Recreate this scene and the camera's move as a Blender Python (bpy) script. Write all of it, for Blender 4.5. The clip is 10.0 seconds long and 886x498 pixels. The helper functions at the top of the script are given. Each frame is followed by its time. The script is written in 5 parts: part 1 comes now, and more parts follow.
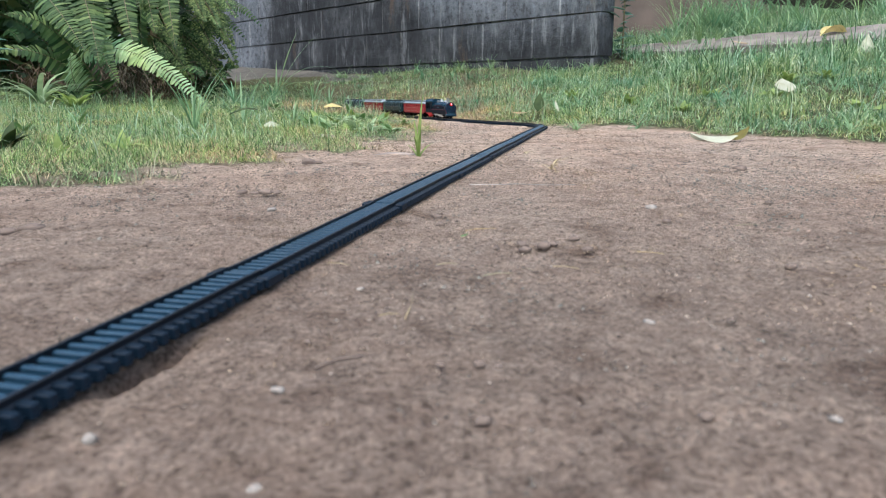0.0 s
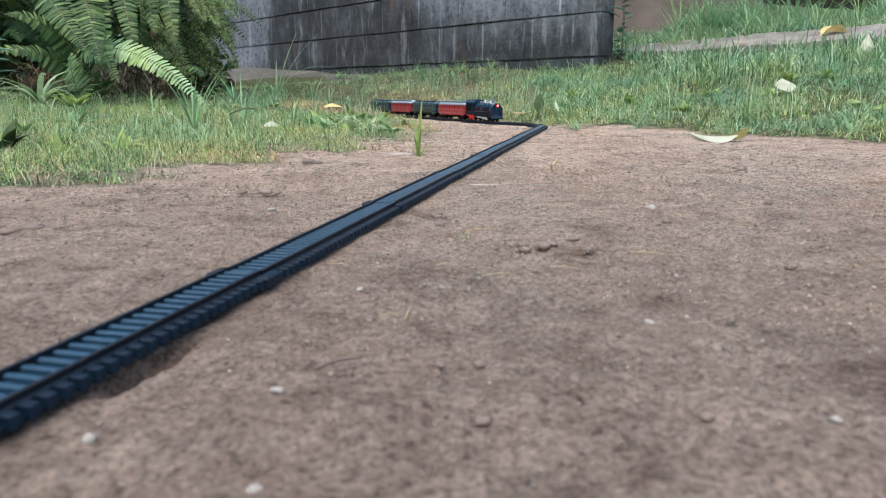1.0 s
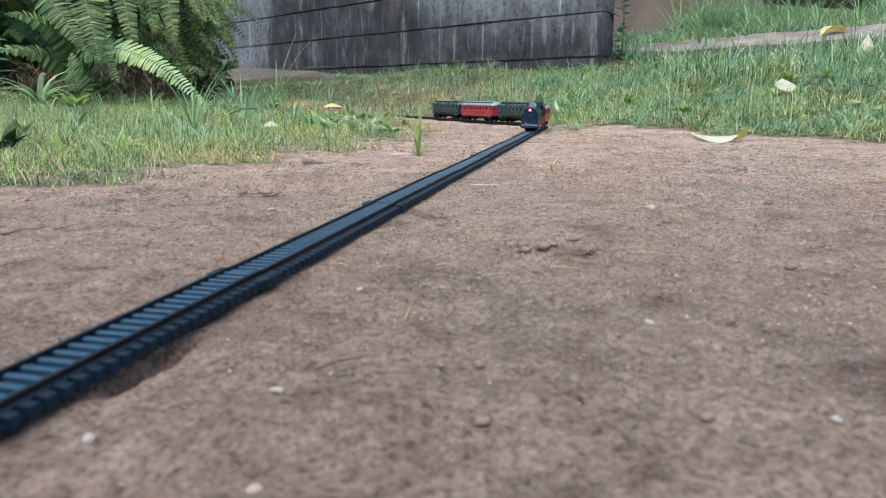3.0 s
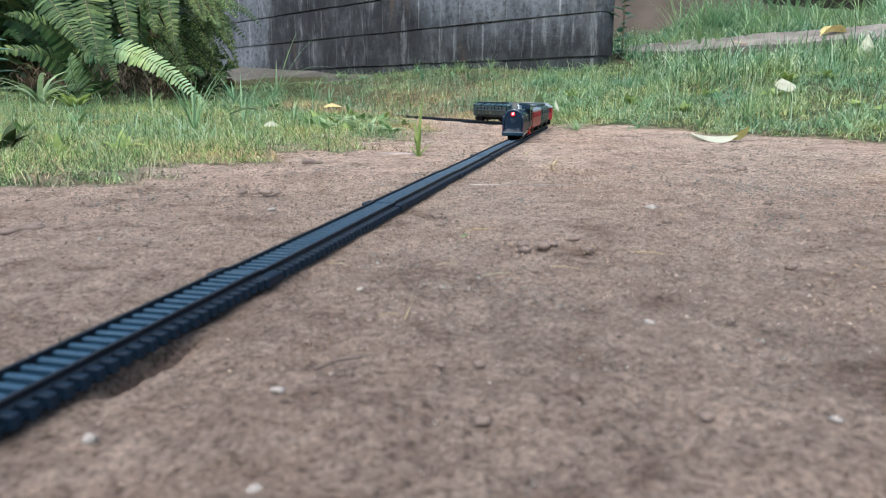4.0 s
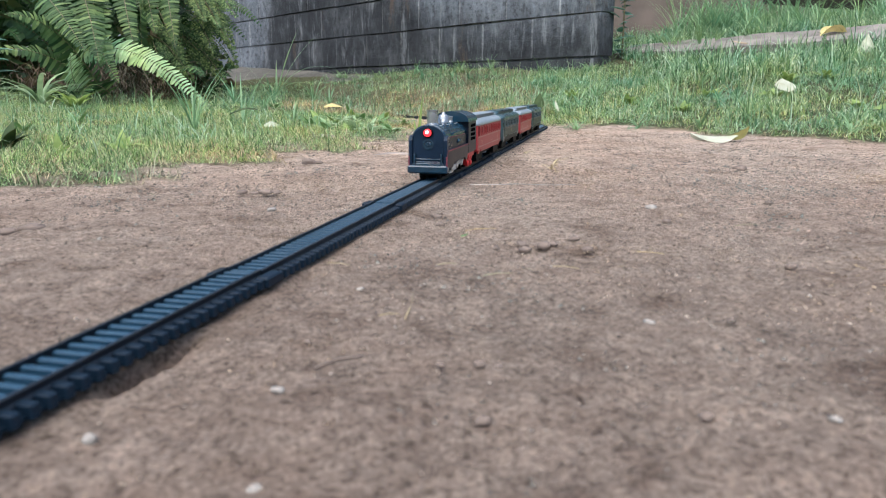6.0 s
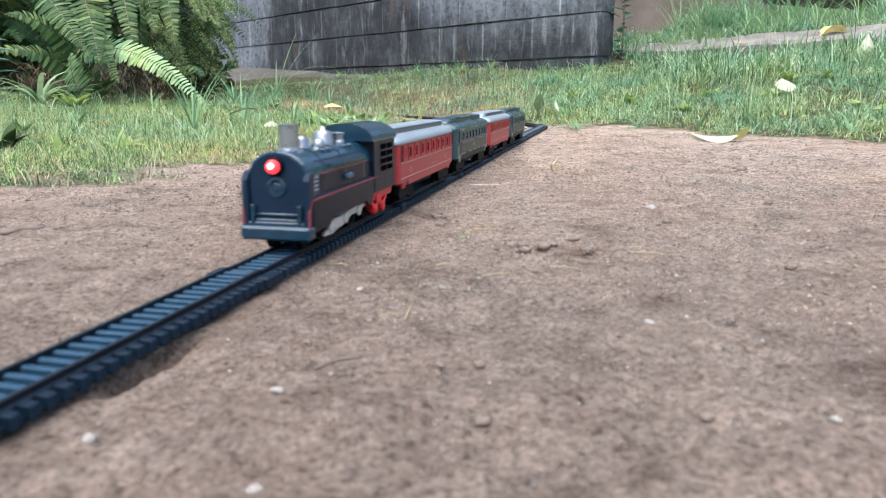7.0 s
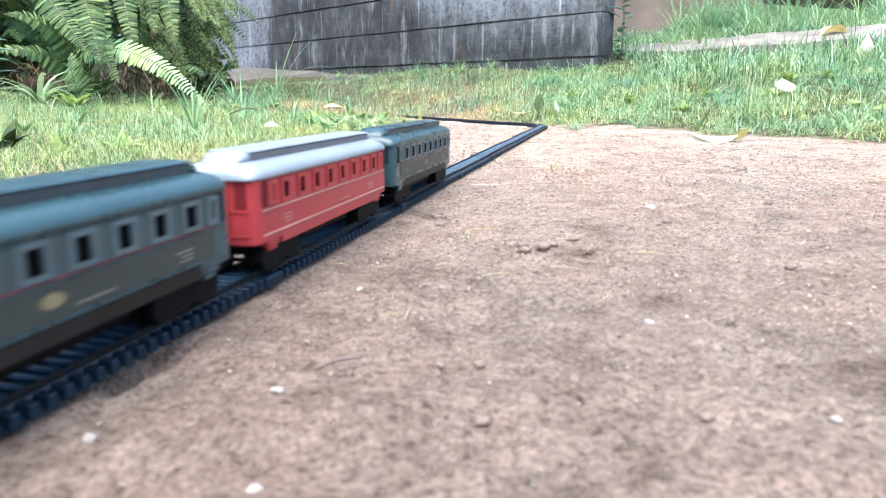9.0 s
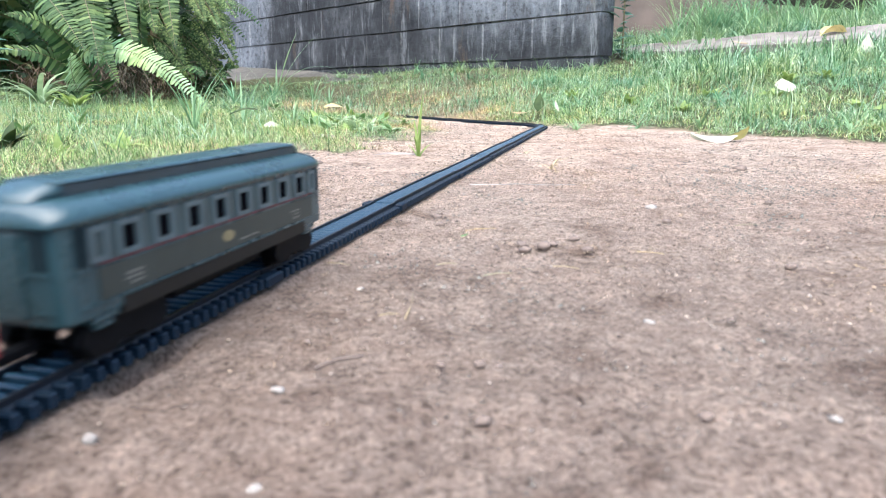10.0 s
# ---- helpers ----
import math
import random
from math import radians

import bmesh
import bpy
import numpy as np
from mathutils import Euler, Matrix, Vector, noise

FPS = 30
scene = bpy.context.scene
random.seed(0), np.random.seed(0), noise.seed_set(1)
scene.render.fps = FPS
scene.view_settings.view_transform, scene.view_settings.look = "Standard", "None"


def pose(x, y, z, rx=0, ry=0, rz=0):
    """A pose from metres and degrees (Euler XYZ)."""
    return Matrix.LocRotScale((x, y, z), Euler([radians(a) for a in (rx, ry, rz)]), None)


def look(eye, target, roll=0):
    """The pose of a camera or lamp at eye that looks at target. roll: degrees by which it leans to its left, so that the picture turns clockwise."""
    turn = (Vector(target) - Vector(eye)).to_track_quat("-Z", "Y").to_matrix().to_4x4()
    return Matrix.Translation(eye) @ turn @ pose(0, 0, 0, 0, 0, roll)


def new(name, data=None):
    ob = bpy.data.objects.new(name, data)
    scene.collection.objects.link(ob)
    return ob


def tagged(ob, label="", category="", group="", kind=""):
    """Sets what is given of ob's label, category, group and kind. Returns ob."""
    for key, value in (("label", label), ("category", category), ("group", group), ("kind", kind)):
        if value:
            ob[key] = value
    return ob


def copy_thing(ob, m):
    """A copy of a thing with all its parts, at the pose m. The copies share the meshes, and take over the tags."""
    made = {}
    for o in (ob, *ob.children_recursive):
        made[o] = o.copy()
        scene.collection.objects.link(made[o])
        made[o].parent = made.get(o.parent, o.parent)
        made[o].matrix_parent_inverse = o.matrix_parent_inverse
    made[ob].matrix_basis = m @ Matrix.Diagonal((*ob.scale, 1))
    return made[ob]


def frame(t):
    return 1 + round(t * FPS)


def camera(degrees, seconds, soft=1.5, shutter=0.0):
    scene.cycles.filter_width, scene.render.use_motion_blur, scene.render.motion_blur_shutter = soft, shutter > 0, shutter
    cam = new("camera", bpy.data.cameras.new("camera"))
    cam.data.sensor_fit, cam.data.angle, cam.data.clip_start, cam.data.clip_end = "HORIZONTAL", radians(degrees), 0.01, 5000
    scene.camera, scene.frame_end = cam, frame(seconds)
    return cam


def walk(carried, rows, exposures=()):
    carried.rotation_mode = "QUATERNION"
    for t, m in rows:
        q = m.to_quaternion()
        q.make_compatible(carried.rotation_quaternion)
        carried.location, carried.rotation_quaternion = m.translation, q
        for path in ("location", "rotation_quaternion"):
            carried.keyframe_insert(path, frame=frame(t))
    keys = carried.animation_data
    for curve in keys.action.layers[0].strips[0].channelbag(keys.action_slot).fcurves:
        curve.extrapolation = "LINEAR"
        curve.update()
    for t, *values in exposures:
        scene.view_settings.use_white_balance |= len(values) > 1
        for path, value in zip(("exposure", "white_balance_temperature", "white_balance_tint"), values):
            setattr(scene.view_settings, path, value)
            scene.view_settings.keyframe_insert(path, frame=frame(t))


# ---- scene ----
cam = camera(65.03, 10.0, soft=1.0, shutter=0.35)
cam.data.dof.use_dof = True
cam.data.dof.focus_distance = 1.05
cam.data.dof.aperture_fstop = 18
EYE = (0.0, 0.0, 0.085)
AIM = pose(*EYE, 90 - 12.647, 0, 0)
walk(cam, [(0.0, AIM), (10.0, AIM)],
     exposures=[(t, s, 6400 - 150 * min(1, max(0, (t - 6.4) / 1.8)), 10 + 2 * min(1, max(0, (t - 6.4) / 1.8))) for t, s in ((0.0, 0.85), (2.5, 0.86), (4.0, 0.87), (5.5, 0.94), (6.6, 1.12), (7.0, 1.28), (7.5, 1.20), (8.1, 1.82), (8.6, 1.97), (9.5, 1.94), (9.8, 1.95), (10.0, 1.70))])

# ---- sky and sun: bright overcast ----
world = bpy.data.worlds.new("overcast_sky")
scene.world = world
world.use_nodes = True
wn, wl = world.node_tree.nodes, world.node_tree.links
sky = wn.new("ShaderNodeTexSky")
sky.sky_type, sky.sun_disc = "NISHITA", False
sky.sun_elevation, sky.sun_rotation = radians(74), radians(205)
sky.air_density, sky.dust_density = 1.0, 3.0
wl.new(sky.outputs["Color"], wn["Background"].inputs["Color"])
wn["Background"].inputs["Strength"].default_value = 0.15
sun_data = bpy.data.lights.new("sun", "SUN")
sun_data.energy, sun_data.angle, sun_data.color = 2.2, radians(80), (1.0, 0.985, 0.96)
sun = new("sun", sun_data)
sun.matrix_world = look((0, 0, 0), (-math.sin(radians(205)) * 0.276, -math.cos(radians(205)) * 0.276, -0.961))


# ---- materials ----
def material(name):
    m = bpy.data.materials.new(name)
    m.use_nodes = True
    return m, m.node_tree.nodes, m.node_tree.links, m.node_tree.nodes["Principled BSDF"]


def ramp(n, stops):
    r = n.new("ShaderNodeValToRGB")
    e = r.color_ramp.elements
    while len(e) < len(stops):
        e.new(0.5)
    for k, (p, c) in zip(e, stops):
        k.position, k.color = p, (*c, 1)
    return r


def noise_at(n, l, scale, detail=4, rough=0.6, coord="Object"):
    tc = n.new("ShaderNodeTexCoord")
    t = n.new("ShaderNodeTexNoise")
    t.inputs["Scale"].default_value, t.inputs["Detail"].default_value = scale, detail
    t.inputs["Roughness"].default_value = rough
    l.new(tc.outputs[coord], t.inputs["Vector"])
    return t


def mixed(n, l, kind, fac, a, b):
    m = n.new("ShaderNodeMix")
    m.data_type, m.blend_type = "RGBA", kind
    for sock, v in ((m.inputs[0], fac), (m.inputs[6], a), (m.inputs[7], b)):
        if hasattr(v, "is_linked"):
            l.new(v, sock)
        else:
            sock.default_value = v if isinstance(v, float) else (*v, 1)
    return m.outputs[2]


def bumped(n, l, bsdf, height, strength, distance):
    b = n.new("ShaderNodeBump")
    b.inputs["Strength"].default_value, b.inputs["Distance"].default_value = strength, distance
    l.new(height, b.inputs["Height"])
    l.new(b.outputs["Normal"], bsdf.inputs["Normal"])


def plain(name, color, rough=0.5, metal=0.0, fine=900.0, coarse=60.0, vary=0.25, bump=0.15, depth=0.0004, dust=None, spec=0.5):
    m, n, l, bsdf = material(name)
    a, b = noise_at(n, l, fine, 3), noise_at(n, l, coarse, 5)
    lo, hi = tuple(c * (1 - vary) for c in color), tuple(min(1, c * (1 + vary)) for c in color)
    base = ramp(n, [(0.3, lo), (0.7, hi)])
    l.new(b.outputs["Fac"], base.inputs["Fac"])
    col = base.outputs["Color"]
    if dust:
        d = ramp(n, [(0.5, (0, 0, 0)), (0.75, (0.6, 0.6, 0.6))])
        l.new(a.outputs["Fac"], d.inputs["Fac"])
        col = mixed(n, l, "MIX", d.outputs["Color"], col, dust)
    l.new(col, bsdf.inputs["Base Color"])
    bsdf.inputs["Metallic"].default_value = metal
    bsdf.inputs["Specular IOR Level"].default_value = spec
    rr = n.new("ShaderNodeMapRange")
    rr.inputs[3].default_value, rr.inputs[4].default_value = max(0.05, rough - 0.1), min(1, rough + 0.1)
    l.new(b.outputs["Fac"], rr.inputs[0])
    l.new(rr.outputs[0], bsdf.inputs["Roughness"])
    bumped(n, l, bsdf, a.outputs["Fac"], bump, depth)
    return m


def soil():
    m, n, l, bsdf = material("packed_soil")
    big, mid, fine = noise_at(n, l, 3.0, 4), noise_at(n, l, 55.0, 8, 0.82), noise_at(n, l, 260.0, 6, 0.8)
    speck = noise_at(n, l, 900.0, 2)
    c1 = ramp(n, [(0.33, (0.255, 0.202, 0.167)), (0.48, (0.355, 0.292, 0.246)), (0.64, (0.47, 0.398, 0.342))])
    l.new(mid.outputs["Fac"], c1.inputs["Fac"])
    c2 = ramp(n, [(0.35, (0.88, 0.80, 0.735)), (0.7, (1.015, 1.00, 0.945))])
    l.new(big.outputs["Fac"], c2.inputs["Fac"])
    col = mixed(n, l, "MULTIPLY", 1.0, c1.outputs["Color"], c2.outputs["Color"])
    c3 = ramp(n, [(0.36, (0.34, 0.31, 0.29)), (0.47, (1, 1, 1)), (0.64, (1.45, 1.42, 1.4))])
    l.new(fine.outputs["Fac"], c3.inputs["Fac"])
    col = mixed(n, l, "MULTIPLY", 0.9, col, c3.outputs["Color"])
    smudge = ramp(n, [(0.36, (0.60, 0.55, 0.52)), (0.46, (1, 1, 1)), (0.62, (1.20, 1.19, 1.18))])
    l.new(noise_at(n, l, 17.0, 7, 0.72).outputs["Fac"], smudge.inputs["Fac"])
    col = mixed(n, l, "MULTIPLY", 1.0, col, smudge.outputs["Color"])
    grain = ramp(n, [(0.36, (0.80, 0.78, 0.77)), (0.5, (1, 1, 1)), (0.64, (1.17, 1.16, 1.15))])
    l.new(noise_at(n, l, 520.0, 3, 0.7).outputs["Fac"], grain.inputs["Fac"])
    col = mixed(n, l, "MULTIPLY", 1.0, col, grain.outputs["Color"])
    sp = ramp(n, [(0.68, (0, 0, 0)), (0.74, (0.8, 0.8, 0.8))])
    l.new(speck.outputs["Fac"], sp.inputs["Fac"])
    col = mixed(n, l, "MIX", sp.outputs["Color"], col, (0.55, 0.50, 0.45))
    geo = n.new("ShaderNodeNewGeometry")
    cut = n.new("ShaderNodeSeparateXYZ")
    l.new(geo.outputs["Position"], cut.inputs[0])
    # dry is only a ramp along y: soil up to 1.37 times paler
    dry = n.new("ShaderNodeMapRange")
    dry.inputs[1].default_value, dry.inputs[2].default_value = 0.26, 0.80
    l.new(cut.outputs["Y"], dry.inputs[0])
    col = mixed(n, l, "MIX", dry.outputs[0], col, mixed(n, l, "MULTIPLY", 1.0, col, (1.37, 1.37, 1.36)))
    # thatch and humus below the grass
    at = n.new("ShaderNodeAttribute")
    at.attribute_name = "lawn"
    th = ramp(n, [(0.3, (0.034, 0.036, 0.017)), (0.6, (0.095, 0.100, 0.046))])
    l.new(mid.outputs["Fac"], th.inputs["Fac"])
    col = mixed(n, l, "MIX", at.outputs["Fac"], col, th.outputs["Color"])
    l.new(col, bsdf.inputs["Base Color"])
    bsdf.inputs["Roughness"].default_value = 0.9
    bsdf.inputs["Specular IOR Level"].default_value = 0.2
    add = n.new("ShaderNodeMath")
    add.operation = "MULTIPLY_ADD"
    add.inputs[1].default_value = 2.5
    l.new(mid.outputs["Fac"], add.inputs[0])
    l.new(fine.outputs["Fac"], add.inputs[2])
    bumped(n, l, bsdf, add.outputs[0], 1.0, 0.006)
    return m


def leafy(name, stops, rough=0.5, through_light=0.3, per="island"):
    """Leaves and blades: each its own tone; part of the light passes through."""
    m, n, l, bsdf = material(name)
    r = ramp(n, stops)
    if per == "island":
        g = n.new("ShaderNodeNewGeometry")
        l.new(g.outputs["Random Per Island"], r.inputs["Fac"])
    else:
        l.new(noise_at(n, l, 45.0, 4).outputs["Fac"], r.inputs["Fac"])
    b = ramp(n, [(0.3, (0.8, 0.8, 0.8)), (0.7, (1.15, 1.15, 1.15))])
    l.new(noise_at(n, l, 25.0, 4).outputs["Fac"], b.inputs["Fac"])
    col = mixed(n, l, "MULTIPLY", 1.0, r.outputs["Color"], b.outputs["Color"])
    if per == "island":
        drift = ramp(n, [(0.36, (1.14, 1.01, 0.80)), (0.5, (1, 1, 1)), (0.64, (0.60, 0.82, 0.88))])
        l.new(noise_at(n, l, 5.0, 4, 0.65).outputs["Fac"], drift.inputs["Fac"])
        col = mixed(n, l, "MULTIPLY", 1.0, col, drift.outputs["Color"])
    l.new(col, bsdf.inputs["Base Color"])
    bsdf.inputs["Roughness"].default_value = rough
    bsdf.inputs["Specular IOR Level"].default_value = 0.3
    t = n.new("ShaderNodeBsdfTranslucent")
    l.new(col, t.inputs["Color"])
    s = n.new("ShaderNodeMixShader")
    s.inputs[0].default_value = through_light
    l.new(bsdf.outputs[0], s.inputs[1])
    l.new(t.outputs[0], s.inputs[2])
    l.new(s.outputs[0], n["Material Output"].inputs["Surface"])
    return m


def blockwork(name="weathered_block", low=(0.150, 0.168, 0.186), high=(0.225, 0.245, 0.265), cover=1.0):
    """Weathered grey concrete with black mould, lime runs and a few rusty smears."""
    m, n, l, bsdf = material(name)
    oi = n.new("ShaderNodeObjectInfo")
    tc = n.new("ShaderNodeNewGeometry")

    def field(scale, stretch, detail=6, rough=0.65):
        mp = n.new("ShaderNodeMapping")
        mp.inputs["Scale"].default_value = stretch
        l.new(tc.outputs["Position"], mp.inputs["Vector"])
        t = n.new("ShaderNodeTexNoise")
        t.inputs["Scale"].default_value, t.inputs["Detail"].default_value, t.inputs["Roughness"].default_value = scale, detail, rough
        l.new(mp.outputs[0], t.inputs["Vector"])
        return t.outputs["Fac"]

    def sums(op, a, c, d=None):
        s = n.new("ShaderNodeMath")
        s.operation = op
        for k, v in enumerate((a, c, d)):
            if hasattr(v, "is_linked"):
                l.new(v, s.inputs[k])
            elif v is not None:
                s.inputs[k].default_value = v
        return s.outputs[0]
    base = ramp(n, [(0.0, low), (1.0, high)])
    l.new(oi.outputs["Random"], base.inputs["Fac"])
    grit = ramp(n, [(0.38, (0.30, 0.30, 0.30)), (0.48, (0.90, 0.90, 0.90)), (0.64, (1.3, 1.3, 1.3))])
    l.new(field(30, (1, 1, 1), 9, 0.78), grit.inputs["Fac"])
    col = mixed(n, l, "MULTIPLY", 1.0, base.outputs["Color"], grit.outputs["Color"])
    wash = ramp(n, [(0.35, (0.55, 0.55, 0.56)), (0.6, (1.1, 1.1, 1.1))])
    l.new(field(5, (1, 1, 0.35), 7, 0.7), wash.inputs["Fac"])
    col = mixed(n, l, "MULTIPLY", 1.0, col, wash.outputs["Color"])
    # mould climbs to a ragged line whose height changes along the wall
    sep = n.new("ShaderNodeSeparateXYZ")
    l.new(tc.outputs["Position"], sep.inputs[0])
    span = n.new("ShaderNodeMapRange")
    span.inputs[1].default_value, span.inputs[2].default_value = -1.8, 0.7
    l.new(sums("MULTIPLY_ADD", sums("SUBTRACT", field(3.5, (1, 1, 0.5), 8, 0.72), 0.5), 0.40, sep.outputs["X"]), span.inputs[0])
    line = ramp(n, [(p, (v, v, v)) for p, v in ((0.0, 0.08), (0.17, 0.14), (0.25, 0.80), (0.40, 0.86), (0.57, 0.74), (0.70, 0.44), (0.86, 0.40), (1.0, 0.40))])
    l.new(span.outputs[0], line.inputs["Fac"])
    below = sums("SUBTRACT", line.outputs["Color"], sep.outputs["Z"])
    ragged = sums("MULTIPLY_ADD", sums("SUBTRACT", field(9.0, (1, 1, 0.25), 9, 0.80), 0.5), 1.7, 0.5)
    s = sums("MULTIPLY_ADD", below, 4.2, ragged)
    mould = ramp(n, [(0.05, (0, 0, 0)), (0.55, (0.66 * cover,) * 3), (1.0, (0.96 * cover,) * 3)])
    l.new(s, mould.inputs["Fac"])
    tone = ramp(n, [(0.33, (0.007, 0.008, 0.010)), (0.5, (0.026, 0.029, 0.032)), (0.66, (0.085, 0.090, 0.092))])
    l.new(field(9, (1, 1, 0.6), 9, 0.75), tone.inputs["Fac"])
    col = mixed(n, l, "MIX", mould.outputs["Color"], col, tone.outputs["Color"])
    lime = ramp(n, [(0.55, (0, 0, 0)), (0.67, (0.75, 0.75, 0.75))])
    l.new(field(14, (1, 1, 0.16), 8, 0.76), lime.inputs["Fac"])
    col = mixed(n, l, "MIX", lime.outputs["Color"], col, (0.28, 0.295, 0.30))
    rust = ramp(n, [(0.60, (0, 0, 0)), (0.70, (0.6, 0.6, 0.6))])
    l.new(field(5, (1.3, 1.3, 0.5), 7, 0.7), rust.inputs["Fac"])
    col = mixed(n, l, "MIX", rust.outputs["Color"], col, (0.13, 0.085, 0.055))
    l.new(col, bsdf.inputs["Base Color"])
    bsdf.inputs["Roughness"].default_value = 0.92
    bumped(n, l, bsdf, field(45, (1, 1, 1), 8, 0.7), 0.9, 0.008)
    return m


M_SOIL = soil()
M_GRASS = leafy("grass_blades", [(0.0, (0.018, 0.046, 0.014)), (0.26, (0.075, 0.155, 0.044)), (0.50, (0.210, 0.350, 0.108)), (0.72, (0.41, 0.56, 0.23)), (0.90, (0.65, 0.71, 0.40)), (1.0, (0.60, 0.54, 0.31))], 0.42, 0.35)
M_DARKGRASS = leafy("tall_grass_blades", [(0.0, (0.028, 0.085, 0.032)), (0.5, (0.150, 0.290, 0.128)), (0.85, (0.43, 0.58, 0.35)), (1.0, (0.61, 0.70, 0.51))], 0.36, 0.35)
M_WISP = leafy("pale_arching_blades", [(0.0, (0.12, 0.25, 0.10)), (0.5, (0.33, 0.50, 0.27)), (1.0, (0.65, 0.74, 0.55))], 0.36, 0.35)
M_OLIVELEAF = leafy("olive_leaf", [(0.3, (0.10, 0.09, 0.015)), (0.7, (0.20, 0.17, 0.04))], 0.45, 0.2, "noise")
M_STRAW = leafy("dry_straw", [(0.0, (0.32, 0.25, 0.14)), (0.6, (0.46, 0.38, 0.24)), (1.0, (0.20, 0.14, 0.08))], 0.7, 0.15)
M_FERN = leafy("fern_leaflets", [(0.0, (0.020, 0.054, 0.018)), (0.6, (0.072, 0.138, 0.044)), (1.0, (0.20, 0.29, 0.105))], 0.65, 0.35)
# darker copy of the fern greens, shade put into the leaflet colour
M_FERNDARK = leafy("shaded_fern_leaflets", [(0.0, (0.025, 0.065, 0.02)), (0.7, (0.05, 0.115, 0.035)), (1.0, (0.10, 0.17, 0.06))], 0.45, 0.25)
M_FERNPALE = leafy("pale_fern_leaflets", [(0.0, (0.24, 0.40, 0.17)), (1.0, (0.42, 0.58, 0.33))], 0.6, 0.35)
# filler leaves, their greens darkened to paint the shade between ferns
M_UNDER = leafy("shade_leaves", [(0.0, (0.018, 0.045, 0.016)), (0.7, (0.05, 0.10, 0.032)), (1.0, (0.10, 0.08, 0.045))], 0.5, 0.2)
M_WEED = leafy("weed_leaf", [(0.3, (0.08, 0.17, 0.05)), (0.7, (0.16, 0.28, 0.10))], 0.35, 0.3, "noise")
M_BLUELEAF = leafy("blue_green_leaf", [(0.3, (0.07, 0.17, 0.12)), (0.7, (0.13, 0.26, 0.19))], 0.4, 0.25, "noise")
M_PALELEAF = leafy("pale_fallen_leaf", [(0.3, (0.40, 0.41, 0.29)), (0.7, (0.56, 0.58, 0.45))], 0.5, 0.2, "noise")
M_YELLOWLEAF = leafy("yellow_fallen_leaf", [(0.3, (0.50, 0.40, 0.14)), (0.7, (0.70, 0.58, 0.27))], 0.5, 0.2, "noise")
M_BROWNLEAF = leafy("brown_fallen_leaf", [(0.3, (0.26, 0.18, 0.09)), (0.7, (0.42, 0.32, 0.18))], 0.6, 0.15, "noise")
M_DARKLEAF = leafy("dark_green_fallen_leaf", [(0.3, (0.022, 0.045, 0.012)), (0.7, (0.055, 0.090, 0.025))], 0.7, 0.1, "noise")
M_STEM = plain("fern_stem", (0.13, 0.11, 0.05), 0.6)
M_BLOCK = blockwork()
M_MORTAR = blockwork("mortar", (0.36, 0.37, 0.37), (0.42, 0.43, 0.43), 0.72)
M_CONCRETE = plain("old_concrete", (0.165, 0.150, 0.130), 0.9, fine=110, coarse=9, vary=0.45, bump=0.5, depth=0.004, dust=(0.22, 0.19, 0.16))
M_LEDGE = plain("mossy_ledge_concrete", (0.082, 0.076, 0.064), 0.95, fine=90, coarse=8, vary=0.5, bump=0.6, depth=0.006, dust=(0.05, 0.06, 0.03))
M_MUDWALL = plain("red_brown_render", (0.165, 0.130, 0.108), 0.9, fine=60, coarse=3, vary=0.42, bump=0.4, depth=0.005)
M_TIMBER = plain("grey_timber", (0.30, 0.27, 0.24), 0.8, fine=120, coarse=12, vary=0.3, bump=0.4, depth=0.003)
M_DARKTIMBER = plain("dark_weathered_timber", (0.055, 0.045, 0.037), 0.8, fine=120, coarse=12, vary=0.4, bump=0.4, depth=0.003)
M_BLUE = plain("blue_plastic", (0.05, 0.20, 0.50), 0.4)
M_WHITE = plain("white_plastic", (0.75, 0.76, 0.76), 0.5)
M_PALESTONE = plain("pale_pebble", (0.26, 0.235, 0.205), 0.8, fine=500, coarse=60, vary=0.2, bump=0.3)
M_SOILSTONE = plain("soil_stained_stone", (0.25, 0.205, 0.172), 0.9, fine=500, coarse=40, vary=0.35, bump=0.5)
M_CLOD = plain("soil_clod", (0.17, 0.130, 0.105), 0.95, fine=600, coarse=70, vary=0.35, bump=0.8, depth=0.001)
# black plastic with its bluish sky sheen put into base and fleck colour
M_TRACK = plain("black_track_plastic_blue_sheen", (0.015, 0.049, 0.084), 0.45, fine=700, coarse=50, vary=0.4, bump=0.06, dust=(0.030, 0.080, 0.120), spec=0.25)
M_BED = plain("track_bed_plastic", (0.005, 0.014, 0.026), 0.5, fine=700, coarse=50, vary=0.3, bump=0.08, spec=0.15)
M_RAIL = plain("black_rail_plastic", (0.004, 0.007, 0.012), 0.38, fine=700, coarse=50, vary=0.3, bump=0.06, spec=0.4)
M_BLACK = plain("black_body_plastic", (0.004, 0.008, 0.016), 0.36, vary=0.3, bump=0.08, spec=0.16)
M_FLATBLACK = plain("matt_black_plastic", (0.003, 0.0035, 0.0045), 0.6, vary=0.3, spec=0.08)
M_NAVY = plain("blue_black_boiler_plastic", (0.008, 0.033, 0.056), 0.16, vary=0.3, bump=0.12, spec=0.5)
M_SILVER = plain("silver_plated_plastic", (0.30, 0.32, 0.33), 0.28, 0.85, vary=0.1, bump=0.05)
M_GREYROD = plain("dull_silver_plastic", (0.42, 0.41, 0.38), 0.5, 0.3, vary=0.15)
